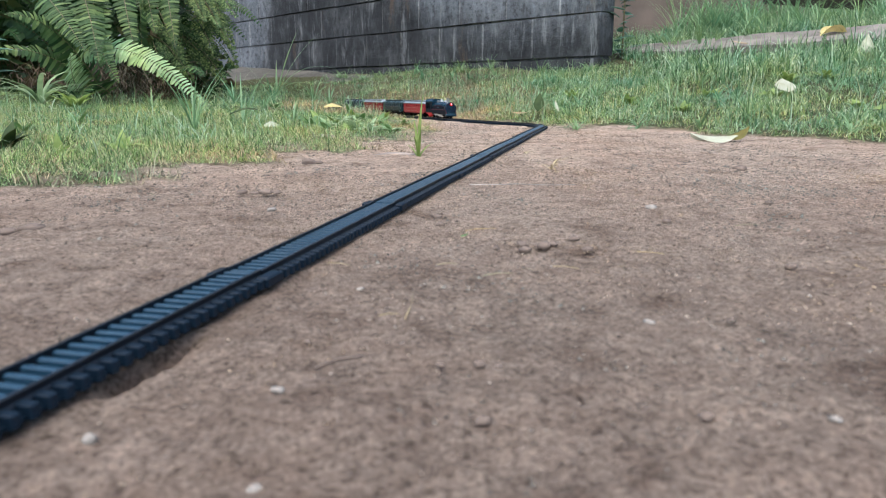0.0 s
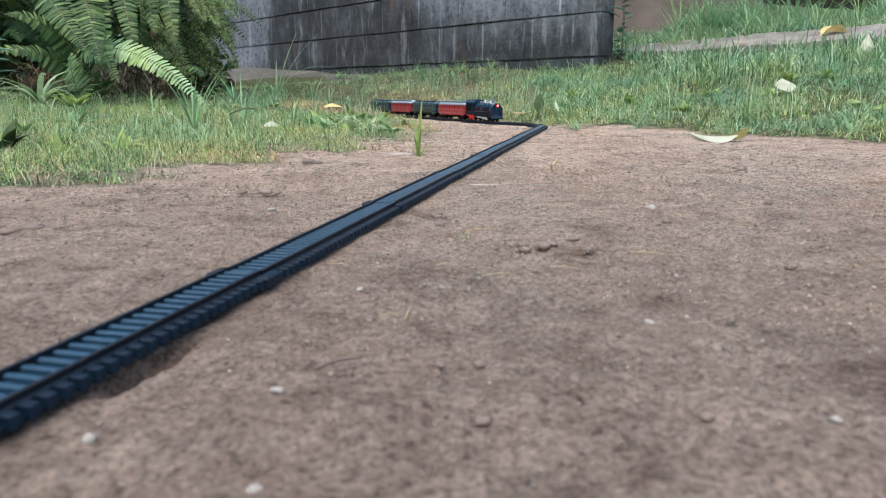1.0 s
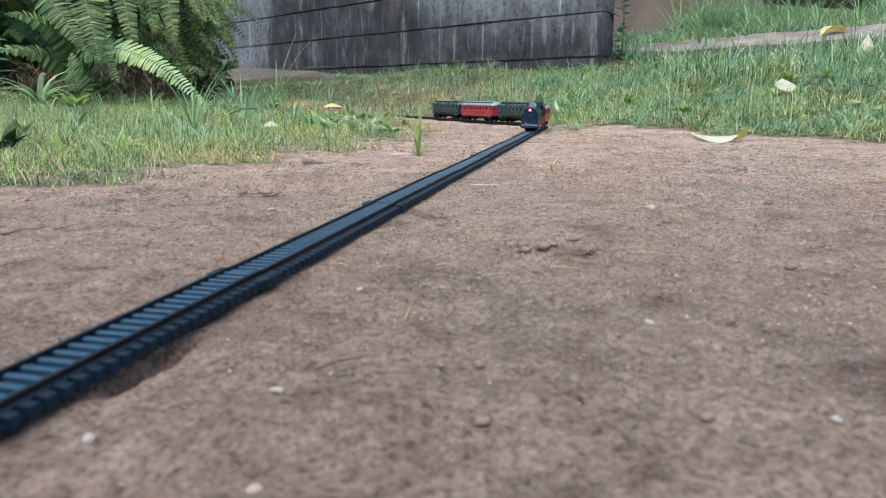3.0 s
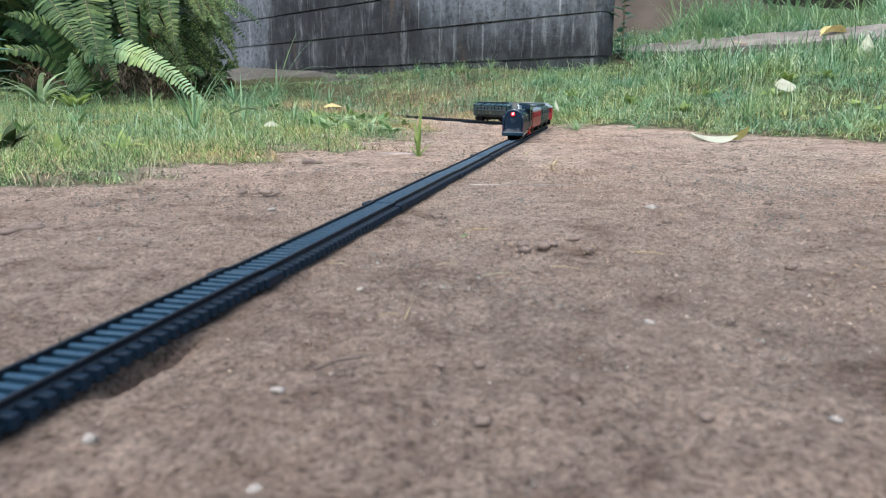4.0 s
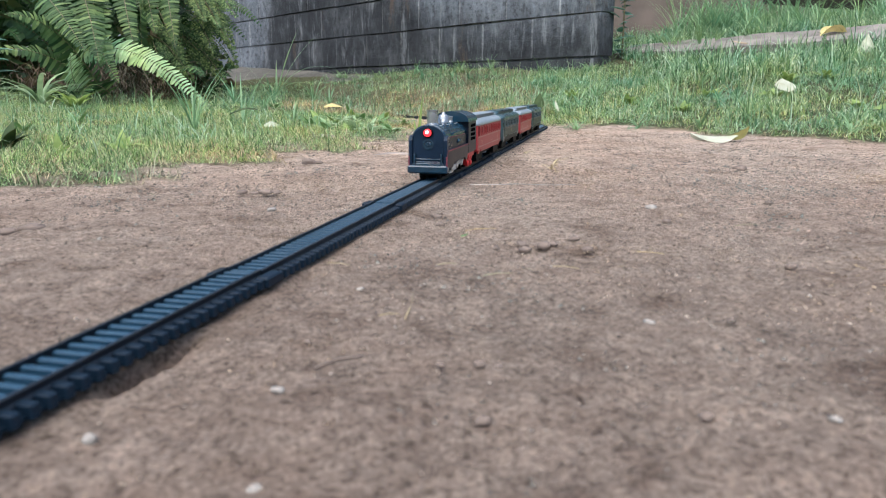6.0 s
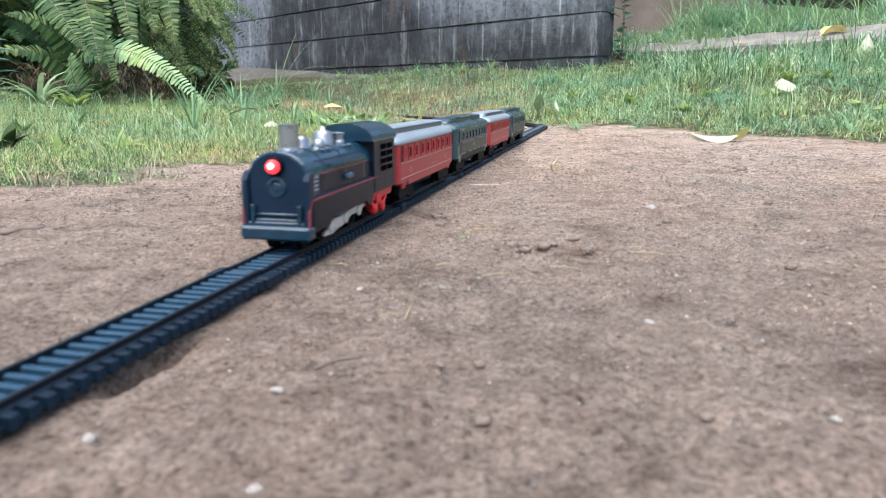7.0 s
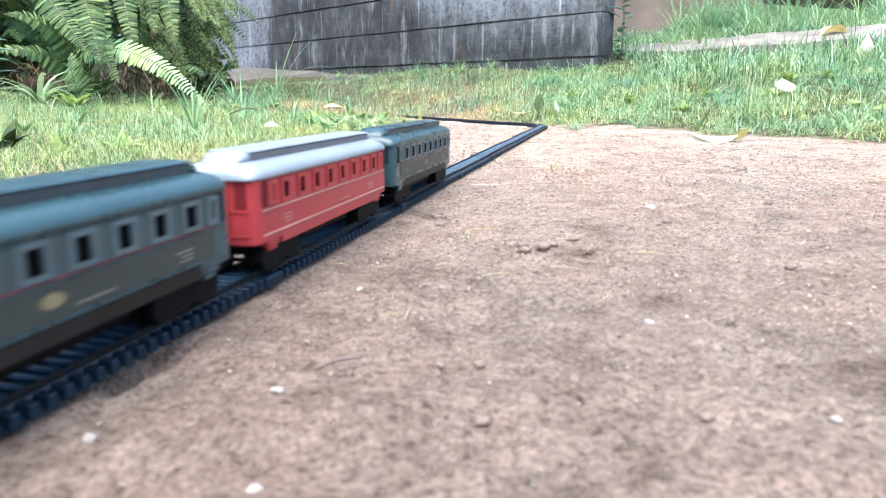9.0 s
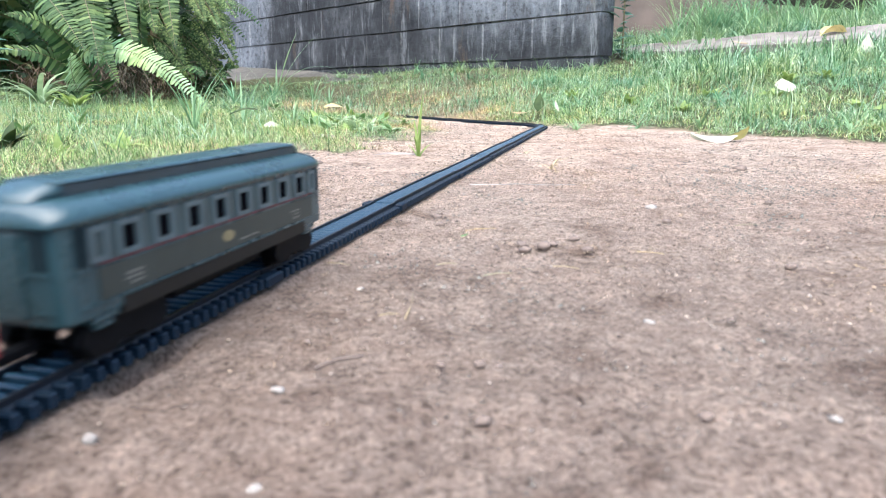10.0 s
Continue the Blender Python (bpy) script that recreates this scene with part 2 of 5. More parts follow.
M_RED = plain("red_coach_plastic", (0.290, 0.032, 0.036), 0.40, vary=0.16, bump=0.08, spec=0.3)
M_REDTRUCK = plain("bright_red_plastic", (0.46, 0.022, 0.024), 0.4, vary=0.15, bump=0.06, spec=0.3)
M_REDTRIM = plain("red_trim_paint", (0.17, 0.028, 0.040), 0.5, vary=0.15)
M_DOOR = plain("dark_smokebox_plastic", (0.009, 0.021, 0.040), 0.34, vary=0.2, bump=0.05, spec=0.12)
M_GREEN = plain("slate_green_coach_plastic", (0.018, 0.049, 0.058), 0.28, vary=0.16, bump=0.06)
M_GREENDARK = plain("dark_slate_clerestory", (0.018, 0.032, 0.040), 0.45, vary=0.15)
M_GREENSIDE = plain("olive_grey_side_panel", (0.032, 0.040, 0.036), 0.45, vary=0.2, spec=0.25)
M_GREENBAND = plain("slate_grey_window_band", (0.036, 0.058, 0.062), 0.4, vary=0.18, spec=0.3)
# shade inside the open vestibules, put into dark green and deep red panels
M_VESTIBULE = plain("vestibule_shade_green", (0.007, 0.016, 0.020), 0.6, vary=0.2, spec=0.1)
M_VESTIBULERED = plain("vestibule_shade_red", (0.11, 0.012, 0.014), 0.6, vary=0.2, spec=0.1)
M_ROOFGREY = plain("silver_grey_roof_plastic", (0.215, 0.265, 0.295), 0.38, 0.15, vary=0.1, bump=0.05)
M_ROOFDARK = plain("dark_grey_clerestory", (0.085, 0.095, 0.11), 0.45, vary=0.15)
M_SURROUND = plain("pale_slate_window_surround", (0.062, 0.092, 0.102), 0.4, vary=0.12, spec=0.35)
M_GREYPRINT = plain("grey_print", (0.16, 0.16, 0.14), 0.5, vary=0.2)
M_SOLE = plain("brown_black_sole_bar", (0.012, 0.012, 0.011), 0.5, vary=0.2, spec=0.15)
# shade of window and louvre recesses, put into flat dark colours
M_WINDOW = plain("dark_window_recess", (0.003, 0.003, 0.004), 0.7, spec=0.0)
M_WINDOWRED = plain("red_window_recess_shade", (0.030, 0.004, 0.005), 0.7, spec=0.0)
M_LINE = plain("pale_line_print", (0.40, 0.22, 0.19), 0.5, vary=0.12)
M_GOLD = plain("gold_print", (0.17, 0.145, 0.075), 0.5, vary=0.3)

M_LAMP, _n, _l, _b = material("red_headlight_glow")
_b.inputs["Base Color"].default_value = (0.6, 0.02, 0.02, 1)
_b.inputs["Emission Color"].default_value = (1.0, 0.035, 0.05, 1)
_b.inputs["Emission Strength"].default_value = 1.0
M_CORE, _n, _l, _b = material("headlight_bulb_glow")
_b.inputs["Emission Color"].default_value = (1.0, 0.36, 0.36, 1)
_b.inputs["Emission Strength"].default_value = 2.2


# ---- mesh helpers ----
def shade(ob, smooth=True):
    if smooth:
        ob.data.polygons.foreach_set("use_smooth", [True] * len(ob.data.polygons))
    return ob


def part(name, bm, mat, parent=None, label="", smooth=False):
    """One bmesh as one mesh object under a thing or a part."""
    me = bpy.data.meshes.new(name)
    bm.to_mesh(me)
    bm.free()
    me.materials.append(mat)
    ob = shade(new(name, me), smooth)
    if parent:
        ob.parent = parent
    if label:
        tagged(ob, label)
    return ob


def box(bm, x0, x1, y0, y1, z0, z1, bevel=0.0):
    one = bmesh.new()
    v = [one.verts.new((x, y, z)) for z in (z0, z1) for x, y in ((x0, y0), (x1, y0), (x1, y1), (x0, y1))]
    for f in ((3, 2, 1, 0), (4, 5, 6, 7), (0, 1, 5, 4), (1, 2, 6, 5), (2, 3, 7, 6), (3, 0, 4, 7)):
        one.faces.new([v[i] for i in f])
    if bevel:
        bmesh.ops.bevel(one, geom=list(one.edges), offset=bevel, segments=1, affect="EDGES")
    return join(bm, one)


def join(bm, one):
    me = bpy.data.meshes.new("scratch")
    one.to_mesh(me)
    one.free()
    bm.from_mesh(me)
    bpy.data.meshes.remove(me)
    return bm


def lathe(bm, profile, seg=20, m=None):
    """Turns a profile of (radius, height) round the z axis; m places it."""
    m = m or Matrix.Identity(4)
    rings = []
    for r, z in profile:
        rings.append([bm.verts.new(m @ Vector((r * math.cos(a), r * math.sin(a), z))) for a in (2 * math.pi * k / seg for k in range(seg))])
    for a, b in zip(rings, rings[1:]):
        for k in range(seg):
            bm.faces.new((a[k], a[(k + 1) % seg], b[(k + 1) % seg], b[k]))
    bm.faces.new(list(reversed(rings[0])))
    bm.faces.new(rings[-1])
    return bm


def loft(bm, rings, closed=True, caps=True):
    vs = [[bm.verts.new(p) for p in r] for r in rings]
    n = len(vs[0])
    for a, b in zip(vs, vs[1:]):
        for k in range(n if closed else n - 1):
            bm.faces.new((a[k], a[(k + 1) % n], b[(k + 1) % n], b[k]))
    if caps:
        bm.faces.new(list(reversed(vs[0])))
        bm.faces.new(vs[-1])
    bmesh.ops.recalc_face_normals(bm, faces=bm.faces)
    return bm


def pour(name, verts, faces, mat, smooth=False):
    me = bpy.data.meshes.new(name)
    me.from_pydata(verts, [], faces)
    me.materials.append(mat)
    return shade(new(name, me), smooth)


# ---- the line of the track ----
U = Vector((0.2271, 0.9739, 0))
N = Vector((0.9739, -0.2271, 0))
SIDE, S_STRAIGHT = -0.1575, 1.7365


def track_line():
    """The middle of the track: a straight, a tight bend and a far leg that swings away; points and running lengths."""
    at = lambda s: U * s + N * SIDE
    corner = at(1.826)
    far = [corner, Vector((0.178, 1.937, 0)), Vector((0.106, 2.062, 0)), Vector((0.024, 2.224, 0)), Vector((-0.058, 2.380, 0)), Vector((-0.225, 2.712, 0)), Vector((-0.50, 3.20, 0)), Vector((-0.77, 3.72, 0))]
    pts = [at(-1.2), at(S_STRAIGHT)]
    leave = far[0].lerp(far[1], 0.62)
    for n in range(1, 13):
        f = n / 12
        pts.append(at(S_STRAIGHT).lerp(corner, f).lerp(corner.lerp(leave, f), f))
    p = [leave] + far[1:]
    for n in range(len(p) - 1):
        a, c, d, e = p[max(n - 1, 0)], p[n], p[n + 1], p[min(n + 2, len(p) - 1)]
        for m in range(1, 9):
            f = m / 8
            pts.append(0.5 * (2 * c + (d - a) * f + (2 * a - 5 * c + 4 * d - e) * f * f + (3 * c - a - 3 * d + e) * f ** 3))
    lens = [-1.2]
    for a, c in zip(pts, pts[1:]):
        lens.append(lens[-1] + (c - a).length)
    return np.array([(q.x, q.y) for q in pts]), np.array(lens)


LINE, LENGTHS = track_line()


def point_at(s):
    return Vector((float(np.interp(s, LENGTHS, LINE[:, 0])), float(np.interp(s, LENGTHS, LINE[:, 1])), 0))


def along(s):
    """Point and away-pointing direction of the track's middle at the length s."""
    return point_at(s), (point_at(s + 0.012) - point_at(s - 0.012)).normalized()


def off_track(x, y):
    """Distance to the bend and the far leg, for arrays."""
    best = np.full(np.shape(x), 9.0)
    for s in np.arange(1.70, 3.9, 0.03):
        p = point_at(s)
        best = np.minimum(best, np.hypot(x - p.x, y - p.y))
    return best


# ---- the lie of the land ----
PROFILES = [(-3.0, (0.5, 2.2, 3.5, 4.8, 9.0), (0.0, 0.09, 0.18, 0.28, 0.4)),
            (-1.5, (0.6, 2.2, 3.8, 5.4, 9.0), (0.0, 0.06, 0.11, 0.22, 0.4)),
            (-0.4, (1.0, 2.2, 3.5, 4.4, 9.0), (0.0, 0.02, 0.10, 0.20, 0.4)),
            (0.1, (2.1, 2.6, 3.2, 3.9, 9.0), (0.0, 0.03, 0.11, 0.24, 0.4)),
            (0.6, (1.6, 2.2, 3.2, 3.6, 9.0), (0.0, 0.05, 0.19, 0.26, 0.5)),
            (1.3, (1.15, 2.0, 2.9, 3.12, 9.0), (0.0, 0.105, 0.225, 0.295, 0.7)),
            (2.2, (0.9, 1.6, 2.25, 2.5, 9.0), (0.0, 0.125, 0.265, 0.36, 0.8))]


def lie(x, y):
    """Height of the ground, for arrays."""
    x, y = np.asarray(x, float), np.asarray(y, float)
    hs = np.array([np.interp(y, ys, zs) for _, ys, zs in PROFILES])
    xs = np.array([p[0] for p in PROFILES])
    k = np.clip(np.searchsorted(xs, x) - 1, 0, len(xs) - 2)
    f = np.clip((x - xs[k]) / (xs[k + 1] - xs[k]), 0, 1)
    h = np.take_along_axis(hs, k[None], 0)[0] * (1 - f) + np.take_along_axis(hs, k[None] + 1, 0)[0] * f
    h = h + 0.006 * np.clip((h - 0.01) / 0.05, 0, 1) * (np.sin(x * 9.1 + y * 4.0) + np.sin(x * 5.3 - y * 8.7))
    # level strip under the far leg of the track
    k = np.clip(1 - (off_track(x, y) - 0.04) / 0.20, 0, 1)
    return h * (1 - k)


def lawn(x, y):
    """How far inside the grass a point lies (positive: inside)."""
    x, y = np.asarray(x, float), np.asarray(y, float)
    left = np.interp(y, (0.55, 0.60, 0.65, 0.77, 0.98, 1.08, 1.44, 1.75, 2.1, 2.5, 3.0), (-0.75, -0.45, -0.34, -0.30, -0.235, -0.17, -0.07, -0.08, -0.09, -0.22, 0.3)) - x
    right = y - np.interp(x, (-0.6, -0.3, -0.1, 0.05, 0.2, 0.31, 0.52, 0.66, 0.75, 1.2, 2.5), (2.9, 2.8, 2.58, 2.30, 2.02, 1.82, 1.60, 1.36, 1.18, 0.85, 0.5))
    wob = 0.035 * (np.sin(x * 31 + y * 17) + np.sin(x * 13 - y * 37)) + 0.03 * np.sin(x * 71 + y * 83)
    # the yard's bare patch ends in grass on every side
    left = left + np.clip((0.5 - y) / 0.5, 0, 1) * (0.4 * lattice(x, y, 0.6, 14) + 0.15 * lattice(x, y, 0.2, 15))
    round_about = np.hypot(x - 0.5, y + 0.3) - 2.9 + 0.5 * lattice(x, y, 0.7, 12) + 0.2 * lattice(x, y, 0.25, 13)
    return np.maximum(np.maximum(left, right) + wob, round_about)


def lattice(x, y, cell, seed):
    """Smooth random heights in -1..1 with the given cell size."""
    gx, gy = x / cell, y / cell
    ix, iy = np.floor(gx), np.floor(gy)
    fx, fy = gx - ix, gy - iy
    fx, fy = fx * fx * (3 - 2 * fx), fy * fy * (3 - 2 * fy)

    def rnd(a, c):
        v = np.sin(a * 127.1 + c * 311.7 + seed * 74.7) * 43758.5453
        return (v - np.floor(v)) * 2 - 1
    return (rnd(ix, iy) * (1 - fx) + rnd(ix + 1, iy) * fx) * (1 - fy) + (rnd(ix, iy + 1) * (1 - fx) + rnd(ix + 1, iy + 1) * fx) * fy


def build_ground():
    near = np.unique(np.concatenate([np.geomspace(0.07, 1.0, 290), np.linspace(1.0, 2.2, 150), np.linspace(2.2, 6.0, 70)]))
    ys = np.concatenate([-4.0 - np.geomspace(0.2, 300, 14)[::-1], np.linspace(-4.0, 0.06, 70), near, 6.0 + np.geomspace(0.2, 900, 24)])
    core = np.concatenate([np.linspace(-1.6, -0.6, 90)[:-1], np.linspace(-0.6, 0.8, 460), np.linspace(0.8, 1.8, 80)[1:]])
    xs = np.concatenate([-5.0 - np.geomspace(0.2, 600, 14)[::-1], np.linspace(-5.0, -1.65, 40), core, np.linspace(1.85, 5.0, 46), 5.0 + np.geomspace(0.2, 600, 14)])
    X, Y = np.meshgrid(xs, ys)
    Z = lie(X, Y)
    rough = np.zeros_like(Z)
    for k, (cell, a) in enumerate(((0.16, 0.0022), (0.06, 0.0019), (0.025, 0.0016), (0.011, 0.0011), (0.005, 0.0007))):
        rough += a * lattice(X * math.cos(k) + Y * math.sin(k), Y * math.cos(k) - X * math.sin(k), cell, k)
    # the track was laid on a levelled strip
    q = X * 0.9739 - Y * 0.2271 - SIDE
    rough *= np.clip(np.abs(q) / 0.05, 0.35, 1)
    Z += np.where((np.abs(X) < 3) & (np.abs(Y) < 9), rough, 0) - 0.0015
    # washed-out hollow beside the line, and a slight bank along it
    A, B = X * 0.2271 + Y * 0.9739, X * 0.9739 - Y * 0.2271
    Z -= 0.022 * np.exp(-((A - 0.190) / 0.021) ** 4 - ((B + 0.1428) / (0.0042 + 0.0008 * np.sin(A * 210))) ** 4)
    Z -= 0.006 * np.exp(-((A - 0.300) / 0.010) ** 2 - ((B + 0.1400) / 0.004) ** 2)
    nx, ny = len(xs), len(ys)
    verts = np.stack([X, Y, Z], -1).reshape(-1, 3)
    i = (np.arange(ny - 1)[:, None] * nx + np.arange(nx - 1)).reshape(-1)
    faces = np.stack([i, i + 1, i + nx + 1, i + nx], -1)
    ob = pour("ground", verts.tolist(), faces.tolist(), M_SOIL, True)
    att = ob.data.attributes.new("lawn", "FLOAT", "POINT")
    att.data.foreach_set("value", (np.clip(lawn(X, Y) * 8 + 0.2, 0, 1) * np.where((X > -0.7) & (X < 0.45) & (Y > 2.4), 0.9, 1.0)).reshape(-1))
    tagged(ob, "packed reddish-brown soil with grit, grassed over towards the back", "ground", kind="structure")


build_ground()


def heading(d):
    return math.degrees(math.atan2(d.y, d.x)) - 90


# ---- toy track ----
PIECE, RAIL_TOP, GAUGE = 0.2085, 0.007, 0.0166


def sleeper_mesh():
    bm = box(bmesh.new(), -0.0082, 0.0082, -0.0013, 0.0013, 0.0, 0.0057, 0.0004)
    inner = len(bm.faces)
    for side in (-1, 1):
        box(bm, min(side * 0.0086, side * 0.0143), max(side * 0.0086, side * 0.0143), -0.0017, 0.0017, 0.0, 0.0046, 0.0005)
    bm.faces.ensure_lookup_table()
    # only the middle carries the painted sheen, the ends stay near black
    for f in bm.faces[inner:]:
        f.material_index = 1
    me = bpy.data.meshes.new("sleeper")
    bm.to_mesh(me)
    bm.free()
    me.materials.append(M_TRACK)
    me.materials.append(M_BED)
    return me


SLEEPER = sleeper_mesh()


def straight_section():
    thing = new("track_section")
    for side in (-1, 1):
        bm = bmesh.new()
        c = side * GAUGE / 2
        prof = [(-0.0012, 0.0036), (0.0012, 0.0036), (0.0005, 0.0048), (0.0007, 0.0062), (0.0007, RAIL_TOP), (-0.0007, RAIL_TOP), (-0.0007, 0.0062), (-0.0005, 0.0048)]
        loft(bm, [[(c + x, y, z) for x, z in prof] for y in (-PIECE / 2 + 0.0004, PIECE / 2 - 0.0004)])
        part("rail", bm, M_RAIL, thing)
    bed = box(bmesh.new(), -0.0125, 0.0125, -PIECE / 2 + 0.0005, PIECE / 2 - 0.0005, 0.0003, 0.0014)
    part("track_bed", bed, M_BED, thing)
    for k in range(33):
        ob = new("sleeper", SLEEPER)
        ob.location = (0, (k - 16) * PIECE / 33, 0)
        ob.parent = thing
    for side in (-1, 1):
        bm = box(bmesh.new(), side * 0.0125 - 0.0030, side * 0.0125 + 0.0030, -PIECE / 2 - 0.007, -PIECE / 2 + 0.007, 0.0005, 0.0056, 0.0008)
        part("joint_clip", bm, M_BED, thing)
    return tagged(thing, "black plastic straight toy train track on bare soil", "toy track", "toy track sections")


def curve_section(s0, s1, label):
    thing = new("curved_track_section")
    for c, w0, w1, z0, z1, name, mat in ((-GAUGE / 2, -0.0009, 0.0009, 0.004, RAIL_TOP, "rail", M_RAIL), (GAUGE / 2, -0.0009, 0.0009, 0.004, RAIL_TOP, "rail", M_RAIL), (0, -0.0125, 0.0125, 0.0003, 0.0014, "track_bed", M_BED)):
        rings = []
        for k in range(15):
            p, d = along(s0 + (s1 - s0) * k / 14)
            r = Vector((d.y, -d.x, 0))
            rings.append([p + r * (c + w) + Vector((0, 0, z)) for w, z in ((w0, z0), (w1, z0), (w1, z1), (w0, z1))])
        part(name, loft(bmesh.new(), rings), mat, thing)
    count = round((s1 - s0) / 0.0063)
    for k in range(count):
        p, d = along(s0 + (s1 - s0) * (k + 0.5) / count)
        ob = new("sleeper", SLEEPER)
        ob.matrix_basis = pose(p.x, p.y, 0, 0, 0, heading(d))
        ob.parent = thing
    p, d = along(s0)
    for side in (-1, 1):
        ob = part("joint_clip", box(bmesh.new(), side * 0.0125 - 0.0030, side * 0.0125 + 0.0030, -0.007, 0.007, 0.0005, 0.0056, 0.0008), M_BED, thing)
        ob.matrix_basis = pose(p.x, p.y, 0, 0, 0, heading(d))
    return tagged(thing, label, "toy track", "toy track sections")


def lay_track():
    first = None
    for k in range(10):
        p, d = along(S_STRAIGHT - PIECE * (k + 0.5))
        m = pose(p.x, p.y, 0.0006 if k % 2 else 0.0, 0, 0, heading(d))
        if first is None:
            first = straight_section()
            first.matrix_basis = m
        else:
            copy_thing(first, m)
    curve_section(S_STRAIGHT, S_STRAIGHT + PIECE, "black plastic curved toy train track at the bend")
    for k in range(1, 9):
        curve_section(S_STRAIGHT + PIECE * k, S_STRAIGHT + PIECE * (k + 1), "black plastic toy train track leading into the grass")


lay_track()


# ---- the toy train; +y is forward, z = 0 the underside of the track ----
def wheelset(parent, y, r, name="wheel_set"):
    bm = bmesh.new()
    for side in (-1, 1):
        m = pose(side * GAUGE / 2, y, RAIL_TOP + r, 0, 90 * side, 0)
        lathe(bm, [(r + 0.0007, -0.0022), (r + 0.0007, -0.0014), (r, -0.0012), (r, 0.0014), (r * 0.75, 0.0016), (r * 0.7, 0.0008), (r * 0.3, 0.0008), (r * 0.25, 0.002)], 18, m)
    lathe(bm, [(0.0011, -GAUGE / 2), (0.0011, GAUGE / 2)], 8, pose(0, y, RAIL_TOP + r, 0, 90, 0))
    return part(name, bm, M_FLATBLACK, parent)


def arch(half, foot, spring, top, n=12):
    """Outline (x, z) of a body with upright sides and a round top."""
    pts = [(-half, foot), (-half, spring)]
    for k in range(1, n):
        a = math.pi * (1 - k / n)
        pts.append((half * math.cos(a), spring + (top - spring) * math.sin(a)))
    return pts + [(half, spring), (half, foot)]


LOCO, COACH, GAP0, GAP = 0.146, 0.1745, 0.0085, 0.0210


def locomotive():
    t = new("toy_locomotive")
    Y = lambda o: LOCO / 2 - o
    # chassis and running gear
    part("chassis", box(bmesh.new(), -0.0075, 0.0075, Y(0.140), Y(0.010), 0.0105, 0.0185, 0.0008), M_FLATBLACK, t)
    for o in (0.034, 0.056, 0.078):
        wheelset(t, Y(o), 0.0082, "driving_wheel_set")
    for o in (0.014, 0.105, 0.128):
        wheelset(t, Y(o), 0.0052)
    # casing: skirts, footplate and boiler
    for side in (-1, 1):
        bm = bmesh.new()
        prof = [(0.0025, 0.0168), (0.0270, 0.0172), (0.0330, 0.0215), (0.0850, 0.0215), (0.0900, 0.0185), (0.0960, 0.0185), (0.0985, 0.0240), (0.1090, 0.0250), (0.1090, 0.0335), (0.0050, 0.0335), (0.0025, 0.0280)]
        loft(bm, [[(side * x, Y(o), z) for o, z in prof] for x in (0.0160, 0.0180)])
        part("side_skirt", bm, M_BLACK, t)
        bm = bmesh.new()
        line = [(0.0018, 0.0165), (0.0022, 0.0280), (0.0060, 0.0332), (0.1090, 0.0338)]
        w = 0.0008
        for (a, za), (b, zb) in zip(line, line[1:]):
            v = Vector((b - a, zb - za)).normalized() * w
            q = [(a - v.y / 2, za + v.x / 2), (b - v.y / 2, zb + v.x / 2), (b + v.y / 2, zb - v.x / 2), (a + v.y / 2, za - v.x / 2)]
            loft(bm, [[(side * x, Y(o), z) for o, z in q] for x in (0.0172, 0.0184)])
        part("red_edge_line", bm, M_REDTRIM, t)
        part("upper_red_line", box(bmesh.new(), min(side * 0.0145, side * 0.0164), max(side * 0.0145, side * 0.0164), Y(0.089), Y(0.022), 0.0445, 0.0452), M_REDTRIM, t)
        bm = bmesh.new()
        for k in range(4):
            box(bm, min(side * 0.0150, side * 0.0166), max(side * 0.0150, side * 0.0166), Y(0.0175), Y(0.0065), 0.0368 + k * 0.0021, 0.0380 + k * 0.0021, 0.0003)
        part("side_louvre", bm, M_SILVER, t, "small silver louvre panel")
        part("side_panel", box(bmesh.new(), min(side * 0.0140, side * 0.0162), max(side * 0.0140, side * 0.0162), Y(0.0990), Y(0.0200), 0.0349, 0.0443), M_BLACK, t, "black panel between the red lines")
        # coupling rods and cylinder
        bm = bmesh.new()
        rod = [(0.026, 0.0130), (0.040, 0.0155), (0.052, 0.0185), (0.070, 0.0195), (0.090, 0.0215), (0.091, 0.0180), (0.078, 0.0160), (0.066, 0.0160), (0.055, 0.0128), (0.044, 0.0120), (0.038, 0.0105), (0.026, 0.0112)]
        loft(bm, [[(side * x, Y(o), z) for o, z in rod] for x in (0.0135, 0.0152)])
        for o, z in ((0.034, 0.0152), (0.056, 0.0160), (0.078, 0.0168)):
            lathe(bm, [(0.0030, 0.0), (0.0030, 0.0012), (0.0012, 0.0018)], 12, pose(side * 0.0150, Y(o), z, 0, 90 * side, 0))
        box(bm, min(side * 0.0135, side * 0.0160), max(side * 0.0135, side * 0.0160), Y(0.046), Y(0.038), 0.0125, 0.0185, 0.0006)
        part("side_rod", bm, M_GREYROD, t, "dull silver side rod")
        # upright deflector beside the smokebox
        bm = bmesh.new()
        prof = [(0.0022, 0.019), (0.0022, 0.043), (0.0045, 0.0465), (0.0085, 0.0475), (0.0085, 0.019)]
        loft(bm, [[(side * x, Y(o), z) for o, z in prof] for x in (0.0150, 0.0180)])
        part("deflector", bm, M_DOOR, t)
    part("footplate", box(bmesh.new(), -0.0175, 0.0175, Y(0.108), Y(0.006), 0.0325, 0.0348, 0.0006), M_BLACK, t)
    bm = loft(bmesh.new(), [[(x * k, Y(o), z - d) for x, z in arch(0.0160, 0.020, 0.0455, 0.0572)] for o, k, d in ((0.0060, 0.93, 0.0008), (0.0072, 1.0, 0.0), (0.1000, 1.0, 0.0))])
